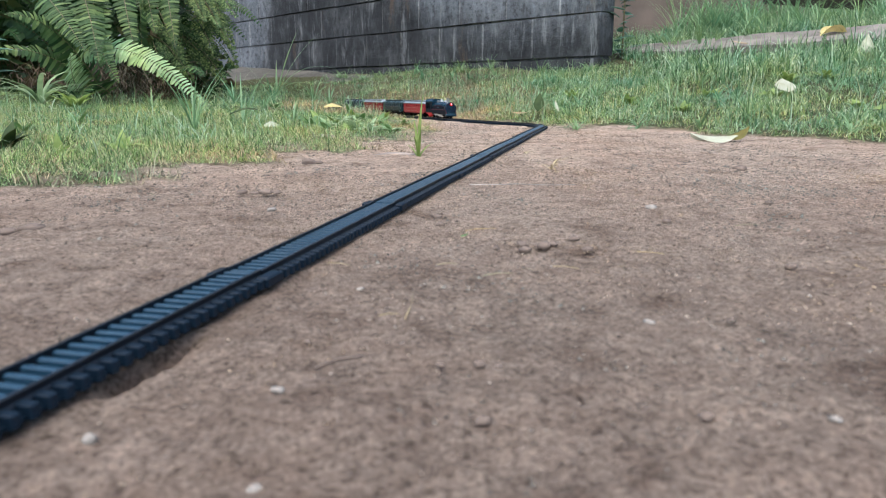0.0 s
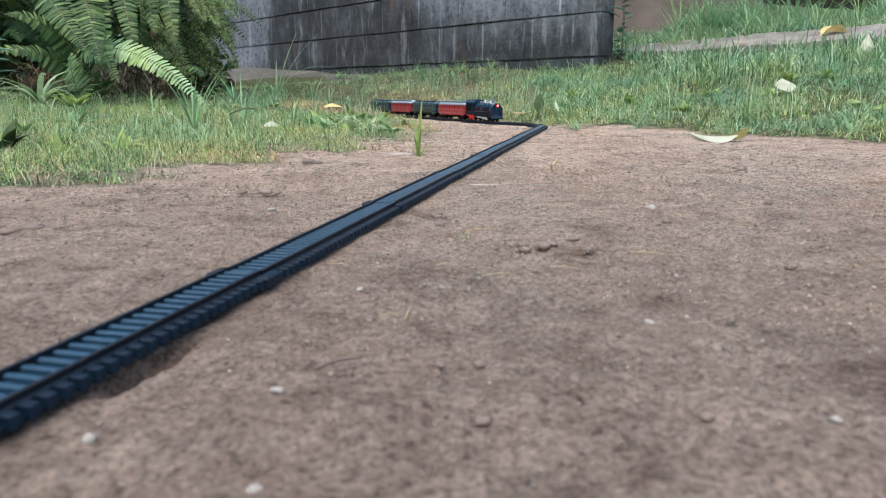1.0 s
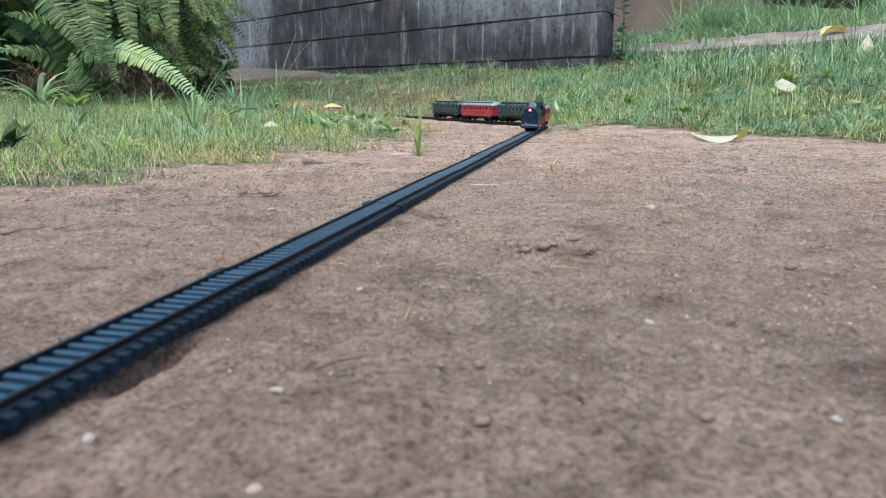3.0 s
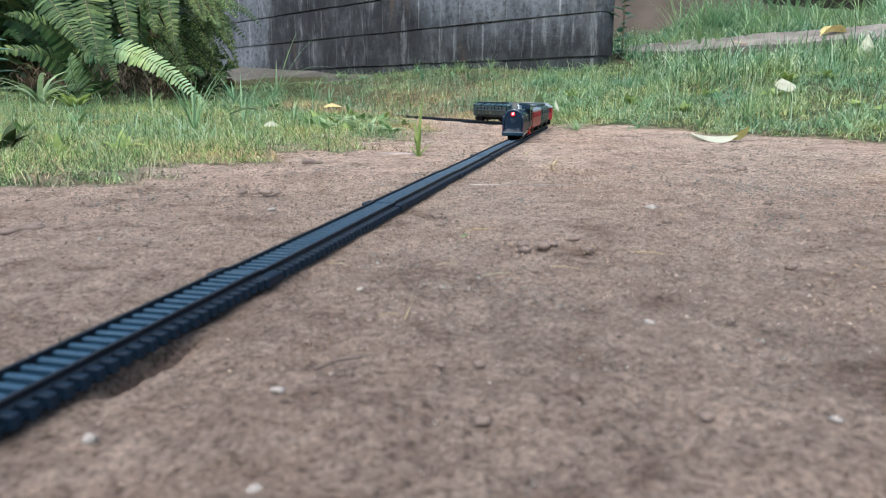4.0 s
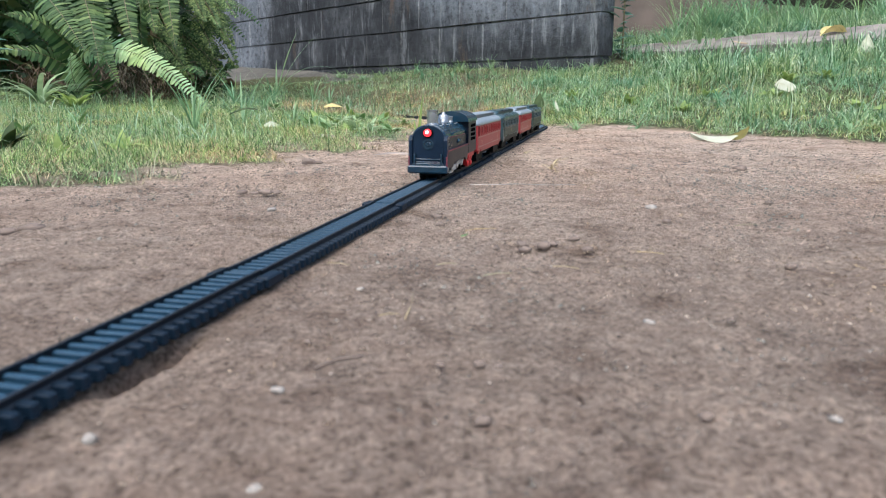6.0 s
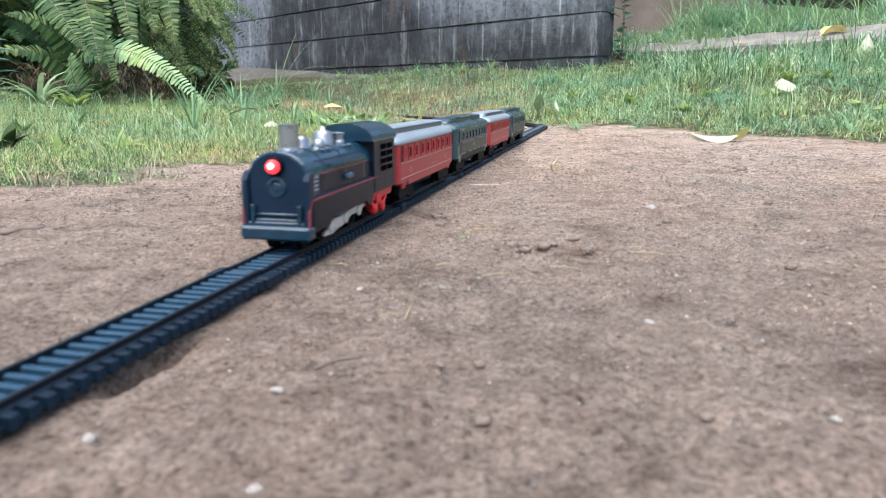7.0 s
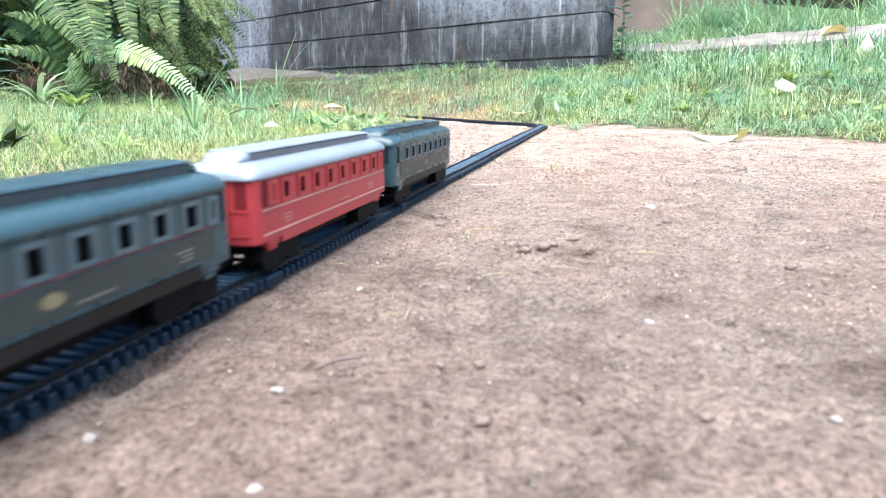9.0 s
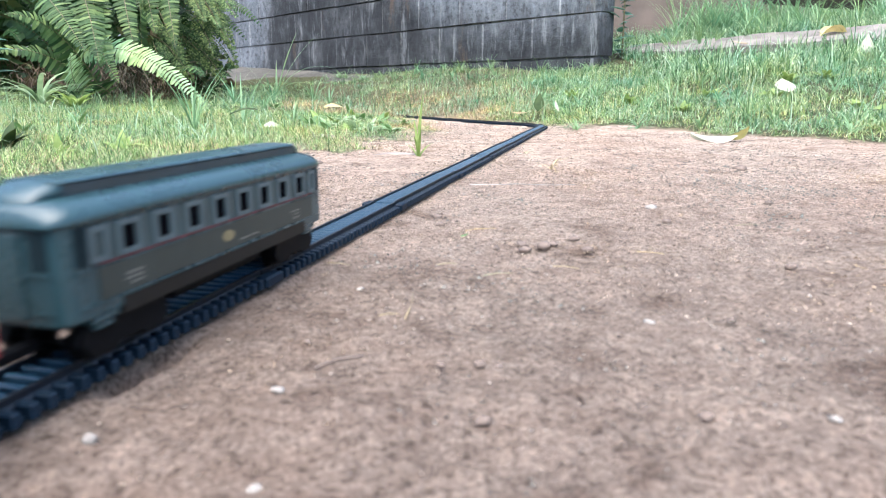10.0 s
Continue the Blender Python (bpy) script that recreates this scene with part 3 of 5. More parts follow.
    part("boiler", bm, M_NAVY, t, smooth=False)
    for o in (0.028, 0.056, 0.086):
        bm = loft(bmesh.new(), [[(x * 1.02, Y(o + e), z + 0.0003) for x, z in arch(0.0160, 0.0350, 0.0455, 0.0572)] for e in (0, 0.0012)])
        part("boiler_band", bm, M_NAVY, t)
    bm = bmesh.new()
    for side in (-1, 1):
        lathe(bm, [(0.0006, 0), (0.0006, 0.070)], 8, pose(side * 0.0137, Y(0.090), 0.0513, -90, 0, 0))
    part("hand_rail", bm, M_NAVY, t)
    # pipes and fittings moulded on the boiler
    for side in (-1, 1):
        bm = lathe(bmesh.new(), [(0.0010, 0), (0.0010, 0.052)], 8, pose(side * 0.0163, Y(0.086), 0.0478, -90, 0, 0))
        part("boiler_pipe", bm, M_NAVY, t)
        for o in (0.038, 0.046, 0.070, 0.077):
            part("boiler_fitting", box(bmesh.new(), side * 0.0100 - 0.0016, side * 0.0100 + 0.0016, Y(o + 0.0042), Y(o), 0.0535, 0.0562, 0.0006), M_NAVY, t)
        part("injector", lathe(bmesh.new(), [(0.0020, 0), (0.0020, 0.009), (0.0012, 0.011)], 12, pose(side * 0.0165, Y(0.064), 0.0395, -90, 0, 0)), M_NAVY, t)
    # smokebox front
    bm = loft(bmesh.new(), [[(x * k, Y(o), z) for x, z in arch(0.0150, 0.021, 0.0450, 0.0560)] for o, k in ((0.0062, 1.0), (0.0050, 1.0), (0.0044, 0.95))])
    part("smokebox_front", bm, M_DOOR, t, "dark flat smokebox front")
    bm = lathe(bmesh.new(), [(0.0118, 0.0), (0.0118, 0.0014), (0.0108, 0.0018), (0.0104, 0.0010), (0.0070, 0.0018), (0.0010, 0.0022)], 32, pose(0, Y(0.0062), 0.0415, -90, 0, 0))
    part("smokebox_door", bm, M_DOOR, t, "glossy dark round smokebox door", True)
    bm = lathe(bmesh.new(), [(0.0050, 0.0012), (0.0050, 0.0024), (0.0040, 0.0027), (0.0038, 0.0021), (0.0026, 0.0021), (0.0016, 0.0030)], 24, pose(0, Y(0.0062), 0.0395, -90, 0, 0))
    part("smokebox_boss", bm, M_NAVY, t)
    bm = lathe(bmesh.new(), [(0.0046, 0.0), (0.0046, 0.0055), (0.0040, 0.0062), (0.0036, 0.0058)], 24, pose(0, Y(0.0068), 0.0500, -90, 0, 0))
    lamp = part("headlight", bm, M_FLATBLACK, t)
    bm = lathe(bmesh.new(), [(0.0037, 0.0050), (0.0034, 0.0066), (0.0023, 0.0078), (0.0007, 0.0082)], 24, pose(0, Y(0.0068), 0.0500, -90, 0, 0))
    part("lens", bm, M_LAMP, lamp, "glowing red lens", True)
    bm = lathe(bmesh.new(), [(0.0017, 0.0070), (0.0015, 0.0084), (0.0005, 0.0088)], 16, pose(0, Y(0.0068), 0.0505, -90, 0, 0))
    part("bulb", bm, M_CORE, lamp, "bright pinkish bulb", True)
    # pilot deck, steps and buffer beam
    part("buffer_beam", box(bmesh.new(), -0.0188, 0.0188, Y(0.0070), Y(-0.0010), 0.0135, 0.0205, 0.0012), M_NAVY, t)
    part("pilot_deck", box(bmesh.new(), -0.0150, 0.0150, Y(0.0100), Y(0.0015), 0.0195, 0.0225, 0.0006), M_NAVY, t)
    for k in range(3):
        part("front_step", box(bmesh.new(), -0.0115, 0.0115, Y(0.0075), Y(0.0020 + k * 0.0014), 0.0225 + k * 0.0026, 0.0240 + k * 0.0026, 0.0005), M_NAVY, t)
    for side in (-1, 1):
        part("step_post", box(bmesh.new(), side * 0.0125 - 0.0009, side * 0.0125 + 0.0009, Y(0.0070), Y(0.0012), 0.0215, 0.0310, 0.0004), M_NAVY, t)
    # chimney, domes, bell and valves
    part("chimney", lathe(bmesh.new(), [(0.0066, 0.0545), (0.0056, 0.0568), (0.0052, 0.0580), (0.0051, 0.0684), (0.0056, 0.0686), (0.0056, 0.0697), (0.0046, 0.0697), (0.0042, 0.0620)], 24, pose(0, Y(0.0205), 0)), M_SILVER, t, "tall silver chimney")
    part("sand_dome", lathe(bmesh.new(), [(0.0062, 0.0555), (0.0045, 0.0575), (0.0042, 0.0610), (0.0032, 0.0626), (0.0008, 0.0632)], 20, pose(0, Y(0.0345), 0)), M_SILVER, t, "silver dome", True)
    for x in (-0.0035, 0.0035):
        part("bell", lathe(bmesh.new(), [(0.0034, 0.0555), (0.0030, 0.0575), (0.0024, 0.0600), (0.0006, 0.0608)], 16, pose(x, Y(0.0500), 0)), M_SILVER, t, "small silver bell", True)
    part("steam_dome", lathe(bmesh.new(), [(0.0072, 0.0555), (0.0055, 0.0580), (0.0052, 0.0625), (0.0040, 0.0640), (0.0016, 0.0646), (0.0016, 0.0662), (0.0005, 0.0667)], 24, pose(0, Y(0.0645), 0)), M_SILVER, t, "silver steam dome", True)
    for x in (-0.0028, 0.0028):
        part("safety_valve", lathe(bmesh.new(), [(0.0030, 0.0560), (0.0022, 0.0580), (0.0022, 0.0612), (0.0030, 0.0616), (0.0028, 0.0624)], 14, pose(x, Y(0.0835), 0)), M_SILVER, t, "small silver valve")
    # cab
    bm = bmesh.new()
    for side in (-1, 1):
        box(bm, min(side * 0.0166, side * 0.0184), max(side * 0.0166, side * 0.0184), Y(0.1430), Y(0.1000), 0.0245, 0.0575, 0.0004)
    box(bm, -0.0170, 0.0170, Y(0.1430), Y(0.1412), 0.0245, 0.0570)
    box(bm, -0.0170, 0.0170, Y(0.1020), Y(0.1002), 0.0340, 0.0600)
    box(bm, -0.0170, 0.0170, Y(0.1430), Y(0.1000), 0.0235, 0.0260)
    part("cab", bm, M_BLACK, t)
    roof = arch(0.0192, 0.0562, 0.0572, 0.0668)
    bm = bmesh.new()
    loft(bm, [[(x, Y(o), z) for x, z in roof] for o in (0.0955, 0.1450)])
    part("cab_roof", bm, M_NAVY, t, smooth=False)
    for side in (-1, 1):
        for i in range(2):
            for k in range(4):
                y1 = Y(0.1130 + i * 0.0130)
                part("louvre", box(bmesh.new(), min(side * 0.0182, side * 0.0188), max(side * 0.0182, side * 0.0188), y1 - 0.0105, y1, 0.0365 + k * 0.0046, 0.0396 + k * 0.0046), M_WINDOW, t)
    # red trailing truck
    for side in (-1, 1):
        bm = bmesh.new()
        xa, xb = sorted((side * 0.0120, side * 0.0165))
        bar = [(0.0965, 0.0188), (0.1390, 0.0192), (0.1412, 0.0235), (0.0965, 0.0238)]
        loft(bm, [[(x, Y(o), z) for o, z in bar] for x in (xa, xb)])
        for (a, za), (b, zb) in (((0.0985, 0.0195), (0.1060, 0.0125)), ((0.1050, 0.0125), (0.1150, 0.0195)), ((0.1130, 0.0195), (0.1205, 0.0125)), ((0.1200, 0.0125), (0.1290, 0.0195))):
            v = Vector((b - a, zb - za)).normalized() * 0.0030
            q = [(a - v.y / 2, za + v.x / 2), (b - v.y / 2, zb + v.x / 2), (b + v.y / 2, zb - v.x / 2), (a + v.y / 2, za - v.x / 2)]
            loft(bm, [[(x, Y(o), z) for o, z in q] for x in (xa, xb)])
        for o in (0.1055, 0.1203):
            lathe(bm, [(0.0034, 0.0), (0.0034, 0.0030), (0.0018, 0.0038)], 12, pose(side * 0.0140, Y(o), 0.0132, 0, 90 * side, 0))
        part("trailing_truck", bm, M_REDTRUCK, t, "bright red trailing truck frame")
        part("axle_box", box(bmesh.new(), min(side * 0.0165, side * 0.0178), max(side * 0.0165, side * 0.0178), Y(0.1150), Y(0.1060), 0.0178, 0.0215, 0.0006), M_REDTRUCK, t)
    part("coupler", box(bmesh.new(), -0.0025, 0.0025, Y(0.1540), Y(0.1380), 0.0125, 0.0160, 0.0006), M_FLATBLACK, t)
    return tagged(t, "black toy steam locomotive with silver chimney and glowing red headlight", "toy locomotive")


def coach(red):
    t = new("toy_coach")
    body_m, roof_m, win_m = (M_RED, M_ROOFGREY, M_WINDOWRED) if red else (M_GREEN, M_GREEN, M_WINDOW)
    h = COACH / 2
    Z0, Z1, HW = 0.0222, 0.0498, 0.0180
    corner = [(0.0138, h), (0.0160, h - 0.0005), (0.0175, h - 0.0020), (HW, h - 0.0042)]
    outline = [(x, -y) for x, y in corner] + corner[::-1] + [(-x, y) for x, y in corner] + [(-x, -y) for x, y in corner[::-1]]
    bm = loft(bmesh.new(), [[(x * k, y, z) for x, y in outline] for z, k in ((Z0, 0.97), (Z0 + 0.0006, 1), (Z1, 1))])
    part("body", bm, body_m, t)
    # sill rail and belt rails
    for z, w, mat in ((0.0255, 0.0007, body_m), (0.0362, 0.0006, body_m)):
        bm = bmesh.new()
        for side in (-1, 1):
            box(bm, min(side * HW, side * (HW + 0.0005)), max(side * HW, side * (HW + 0.0005)), -h + 0.0045, h - 0.0045, z, z + w)
        part("belt_rail", bm, M_LINE if red else mat, t)
    if not red:
        for side in (-1, 1):
            part("side_panel", box(bmesh.new(), min(side * HW, side * (HW + 0.0003)), max(side * HW, side * (HW + 0.0003)), -h + 0.0125, h - 0.0125, 0.0266, 0.0370), M_GREENSIDE, t, "olive grey side panel")
            part("window_band", box(bmesh.new(), min(side * HW, side * (HW + 0.0003)), max(side * HW, side * (HW + 0.0003)), -h + 0.0125, h - 0.0125, 0.0376, 0.0482), M_GREENBAND, t, "slate grey window band")
            part("red_line", box(bmesh.new(), min(side * HW, side * (HW + 0.0006)), max(side * HW, side * (HW + 0.0006)), -h + 0.0125, h - 0.0125, 0.0372, 0.0375), M_REDTRIM, t)
    # windows: raised surround, and a pane whose dark colour holds the shade of the recess
    for side in (-1, 1):
        for k in range(10):
            y = (k - 4.5) * 0.01727 if 0 < k < 9 else (k - 4.5) / 4.5 * 0.0740
            bm = bmesh.new()
            wd = 0.0026 if k in (0, 9) else (0.0032 if red else 0.0042)
            x0, x1 = HW - 0.0002, HW + 0.0010
            za, zb = 0.0392, 0.0472
            for a, b, c, d in ((y - wd - 0.0013, y - wd + 0.0006, za - 0.0012, zb + 0.0012), (y + wd - 0.0006, y + wd + 0.0013, za - 0.0012, zb + 0.0012), (y - wd + 0.0006, y + wd - 0.0006, za - 0.0012, za + 0.0004), (y - wd + 0.0006, y + wd - 0.0006, zb - 0.0004, zb + 0.0012)):
                box(bm, min(side * x0, side * x1), max(side * x0, side * x1), a, b, c, d)
            f = part("window", bm, body_m if red else M_SURROUND, t)
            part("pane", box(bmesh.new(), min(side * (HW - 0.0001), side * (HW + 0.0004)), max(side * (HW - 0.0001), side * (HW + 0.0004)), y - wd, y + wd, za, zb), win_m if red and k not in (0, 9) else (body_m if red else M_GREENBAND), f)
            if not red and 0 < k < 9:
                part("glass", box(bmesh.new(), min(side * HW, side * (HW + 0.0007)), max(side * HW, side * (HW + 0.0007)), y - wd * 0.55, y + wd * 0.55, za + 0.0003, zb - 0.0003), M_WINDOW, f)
        # lettering, too small to read, and the crest in the middle
        rng = random.Random(7)
        for y0, rows in ((-0.060, 3), (0.055, 3), (-0.02, 1)):
            for r in range(rows):
                ln = rng.uniform(0.006, 0.012) if rows > 1 else 0.016
                part("lettering_bar", box(bmesh.new(), min(side * (HW + 0.0002), side * (HW + 0.0005)), max(side * (HW + 0.0002), side * (HW + 0.0005)), y0, y0 + ln, 0.0285 + r * 0.0016, 0.02885 + r * 0.0016), M_LINE if red else M_GREYPRINT, t)
        if not red:
            bm = lathe(bmesh.new(), [(0.0028, 0), (0.0028, 0.0005)], 16, pose(side * HW, 0.004, 0.0318, 0, 90 * side, 0) @ Matrix.Diagonal((0.75, 1.5, 1, 1)))
            part("crest", bm, M_GOLD, t, "dull gold oval crest")
    # vestibules at the four corners above the belt rail, their shade painted as flat dark panels, and the end doors
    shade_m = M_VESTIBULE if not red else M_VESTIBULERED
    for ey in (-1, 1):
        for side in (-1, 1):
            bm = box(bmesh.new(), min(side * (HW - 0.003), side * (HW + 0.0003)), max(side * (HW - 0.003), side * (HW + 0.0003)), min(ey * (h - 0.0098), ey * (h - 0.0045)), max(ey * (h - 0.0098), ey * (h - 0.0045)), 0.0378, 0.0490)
            part("side_opening_shade", bm, shade_m, t)
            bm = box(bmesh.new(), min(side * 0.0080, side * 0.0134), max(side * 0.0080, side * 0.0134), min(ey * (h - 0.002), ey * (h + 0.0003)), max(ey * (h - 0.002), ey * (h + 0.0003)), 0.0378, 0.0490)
            part("end_opening_shade", bm, shade_m, t)
        for z in (0.0255, 0.0362):
            part("end_rail", box(bmesh.new(), -0.0140, 0.0140, min(ey * h, ey * (h + 0.0005)), max(ey * h, ey * (h + 0.0005)), z, z + 0.0007), body_m, t)
        part("end_door", box(bmesh.new(), -0.0050, 0.0050, min(ey * h, ey * (h + 0.0010)), max(ey * h, ey * (h + 0.0010)), 0.0235, 0.0480, 0.0003), body_m, t)
    # roof: round shoulders and a clerestory with sloping ends
    def shoulders(y, k, m):
        pts = [(-0.0188 * k, 0.0496)] + [(-0.0190 * k * math.cos(a) ** 0.75, 0.0496 + m * (0.0010 + 0.0066 * math.sin(a))) for a in (math.pi / 2 * j / 10 for j in range(10))] + [(0.0, 0.0496 + m * 0.0076)]
        return [(x, y, z) for x, z in pts + [(-x, z) for x, z in reversed(pts[:-1])]]
    end = [(h + 0.0014, 0.76, 0.25), (h + 0.0006, 0.86, 0.60), (h - 0.0020, 0.955, 0.86), (h - 0.0060, 1.0, 0.97), (h - 0.0120, 1.0, 1.0)]
    bm = loft(bmesh.new(), [shoulders(-y, k, m) for y, k, m in end] + [shoulders(y, k, m) for y, k, m in reversed(end)])
    roof = part("roof", bm, roof_m, t, "silver grey ribbed roof" if red else "", True)
    def crown(k, y, z):
        pts = [(-0.0098 * k, 0.0560), (-0.0098 * k, z - 0.0006), (-0.0060 * k, z + 0.0006), (0, z + 0.0010)]
        return [(x, y, zz) for x, zz in pts + [(-x, zz) for x, zz in reversed(pts[:-1])]]
    bm = loft(bmesh.new(), [crown(1, y, 0.0604) for y in (-h + 0.0115, h - 0.0115)])
    part("clerestory", bm, M_ROOFDARK if red else M_GREENDARK, roof, "dark grey clerestory sides" if red else "")
    bm = loft(bmesh.new(), [[(x * k, y, z + d) for x, z in ((-0.0102, 0.0604), (-0.0092, 0.0611), (0, 0.0615), (0.0092, 0.0611), (0.0102, 0.0604))] for y, k, d in ((-h + 0.0105, 0.97, -0.0003), (-h + 0.0125, 1, 0), (h - 0.0125, 1, 0), (h - 0.0105, 0.97, -0.0003))])
    part("clerestory_top", bm, roof_m, roof)
    for ey in (-1, 1):
        bm = loft(bmesh.new(), [crown(k, ey * y, z) for y, k, z in ((h - 0.0020, 0.70, 0.0562), (h - 0.0045, 0.86, 0.0576), (h - 0.0080, 0.97, 0.0594), (h - 0.0113, 1.0, 0.0604), (h - 0.0125, 1.0, 0.0604))])
        part("clerestory_nose", bm, roof_m, roof, "", True)
    for side in (-1, 1):
        part("sole_bar", box(bmesh.new(), min(side * 0.0150, side * (HW + 0.0002)), max(side * 0.0150, side * (HW + 0.0002)), -h + 0.022, h - 0.022, 0.0200, 0.0252), M_SOLE if not red else body_m, t)
    # entrance steps below the four corners
    for ey in (-1, 1):
        for side in (-1, 1):
            bm = bmesh.new()
            box(bm, min(side * 0.0125, side * 0.0176), max(side * 0.0125, side * 0.0176), min(ey * (h - 0.021), ey * (h - 0.009)), max(ey * (h - 0.021), ey * (h - 0.009)), 0.0200, 0.0226, 0.0005)
            box(bm, min(side * 0.0135, side * 0.0170), max(side * 0.0135, side * 0.0170), min(ey * (h - 0.019), ey * (h - 0.011)), max(ey * (h - 0.019), ey * (h - 0.011)), 0.0178, 0.0202, 0.0005)
            part("entrance_step", bm, body_m, t)
    # underframe, bogies and couplers
    part("underframe", box(bmesh.new(), -0.0125, 0.0125, -h + 0.006, h - 0.006, 0.0192, 0.0226), M_FLATBLACK, t)
    part("equipment_box", box(bmesh.new(), -0.0110, 0.0110, -0.034, 0.030, 0.0138, 0.0200, 0.0008), M_FLATBLACK, t)
    for y in (-0.060, 0.060):
        bm = bmesh.new()
        for side in (-1, 1):
            prof = [(-0.0200, 0.0140), (-0.0170, 0.0095), (-0.0080, 0.0090), (-0.0050, 0.0110), (0.0050, 0.0110), (0.0080, 0.0090), (0.0170, 0.0095), (0.0200, 0.0140), (0.0180, 0.0200), (-0.0180, 0.0200)]
            loft(bm, [[(side * x, y + a, z) for a, z in prof] for x in (0.0112, 0.0152)])
        box(bm, -0.0112, 0.0112, y - 0.004, y + 0.004, 0.0140, 0.0195)
        b = part("bogie", bm, M_FLATBLACK, t)
        for dy in (-0.0115, 0.0115):
            wheelset(b, y + dy, 0.0050)
    for ey in (-1, 1):
        part("coupler", box(bmesh.new(), -0.0022, 0.0022, min(ey * (h - 0.006), ey * (h + 0.0098)), max(ey * (h - 0.006), ey * (h + 0.0098)), 0.0128, 0.0160, 0.0005), M_FLATBLACK, t)
    label = "red plastic toy passenger coach with a silver grey roof" if red else "slate green plastic toy passenger coach with a matching roof"
    return tagged(t, label, "toy coach", "coaches of the toy train")


loco = locomotive()
red_one = coach(True)
green_one = coach(False)
coaches = [red_one, green_one, copy_thing(red_one, Matrix.Identity(4)), copy_thing(green_one, Matrix.Identity(4))]


# ---- block wall ----
PITCH_Z, BLOCK_Z, PITCH_X = 0.1875, 0.179, 0.327
WALL_A, WALL_B = Vector((0.678, 3.145, 0)), Vector((-2.97, 7.125, 0))


def block_wall():
    run = (WALL_B - WALL_A).normalized()
    yaw = math.degrees(math.atan2(run.y, run.x))
    base = pose(WALL_A.x, WALL_A.y, 0, 0, 0, yaw)
    L = (WALL_B - WALL_A).length
    bm = box(bmesh.new(), 0.008, L + 16, -0.090, -0.017, -0.1, 1.80)
    for row in range(9):
        box(bm, 0.010, L + 15.9, -0.088, -0.0090, 0.061 + row * PITCH_Z, 0.056 + row * PITCH_Z + BLOCK_Z)
    laid = []
    for row in range(9):
        x, w = 0.0, 0.378 if row % 2 else 0.217
        while x < L - 0.1:
            laid.append((row, x, w))
            z = 0.0575 + row * PITCH_Z
            box(bm, x + w - 0.001, x + w + 0.010, -0.085, -0.0025, z + 0.001, z + BLOCK_Z - 0.001)
            x += w + 0.009
            w = PITCH_X - 0.009
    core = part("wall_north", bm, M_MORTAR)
    core.matrix_basis = base
    tagged(core, "old grey concrete block wall streaked with black mould", "wall", kind="structure")
    meshes = {}

    def block(w, style):
        """A block of that length, its faces pitted and its arrises worn."""
        if (w, style) in meshes:
            return meshes[w, style]
        one = bmesh.new()
        box(one, 0, w, -0.10, 0.0, 0, BLOCK_Z)
        bmesh.ops.subdivide_edges(one, edges=one.edges, cuts=3, use_grid_fill=True)
        for v in one.verts:
            edge = min(v.co.x, w - v.co.x) < 0.001 or min(v.co.z, BLOCK_Z - v.co.z) < 0.001
            o = Vector((style * 3.1, w * 7, 0))
            v.co += Vector((0, 1, 0)) * (0.003 * noise.noise(v.co * 14 + o) - (0.0015 if edge else 0))
        me = bpy.data.meshes.new("block")
        one.to_mesh(me)
        one.free()
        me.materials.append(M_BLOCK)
        meshes[w, style] = me
        return me
    rng = random.Random(3)
    for row, x, w in laid:
        ob = new("block", block(w, rng.randint(0, 3)))
        ob.parent = core
        ob.matrix_basis = pose(x, rng.uniform(-0.002, 0.003), 0.0575 + row * PITCH_Z + rng.uniform(-0.002, 0.002), 0, 0, rng.uniform(-0.3, 0.3))


block_wall()


def slab(name, corners, thick, mat, label, category, cuts=14, seed=1, kind="structure"):
    """A rough slab over four corners, its edges chipped."""
    a, b, c, d = [Vector(p) for p in corners]
    bm = bmesh.new()
    rng = random.Random(seed)
    top, low = [], []
    for i in range(cuts + 1):
        f = i / cuts
        rt, rl = [], []
        for j in range(5):
            g = j / 4
            p = a.lerp(b, f).lerp(d.lerp(c, f), g) + Vector((rng.uniform(-1, 1), rng.uniform(-1, 1), rng.uniform(-1, 1))) * 0.006
            rt.append(bm.verts.new(p))
            rl.append(bm.verts.new(p - Vector((0, 0, thick))))
        top.append(rt)
        low.append(rl)
    for i in range(cuts):
        for j in range(4):
            bm.faces.new((top[i][j], top[i + 1][j], top[i + 1][j + 1], top[i][j + 1]))
        bm.faces.new((low[i][0], low[i + 1][0], top[i + 1][0], top[i][0]))
        bm.faces.new((top[i][4], top[i + 1][4], low[i + 1][4], low[i][4]))
    bm.faces.new([top[0][j] for j in range(5)] + [low[0][j] for j in reversed(range(5))])
    bm.faces.new([top[-1][j] for j in reversed(range(5))] + [low[-1][j] for j in range(5)])
    bmesh.ops.recalc_face_normals(bm, faces=bm.faces)
    return tagged(part(name, bm, mat), label, category, kind=kind)


slab("pavement_ramp", ((0.78, 3.28, 0.255), (2.5, 2.10, 0.322), (2.66, 2.32, 0.398), (0.91, 3.52, 0.312)), 0.12, M_CONCRETE, "pale worn concrete path edge sloping up beside the grass", "path")
slab("wall_footing", ((-0.50, 3.98, 0.128), (-1.30, 4.2, 0.138), (-1.76, 5.66, 0.295), (-0.40, 4.26, 0.188)), 0.12, M_LEDGE, "mossy grey concrete ledge at the foot of the block wall", "ledge", seed=5)


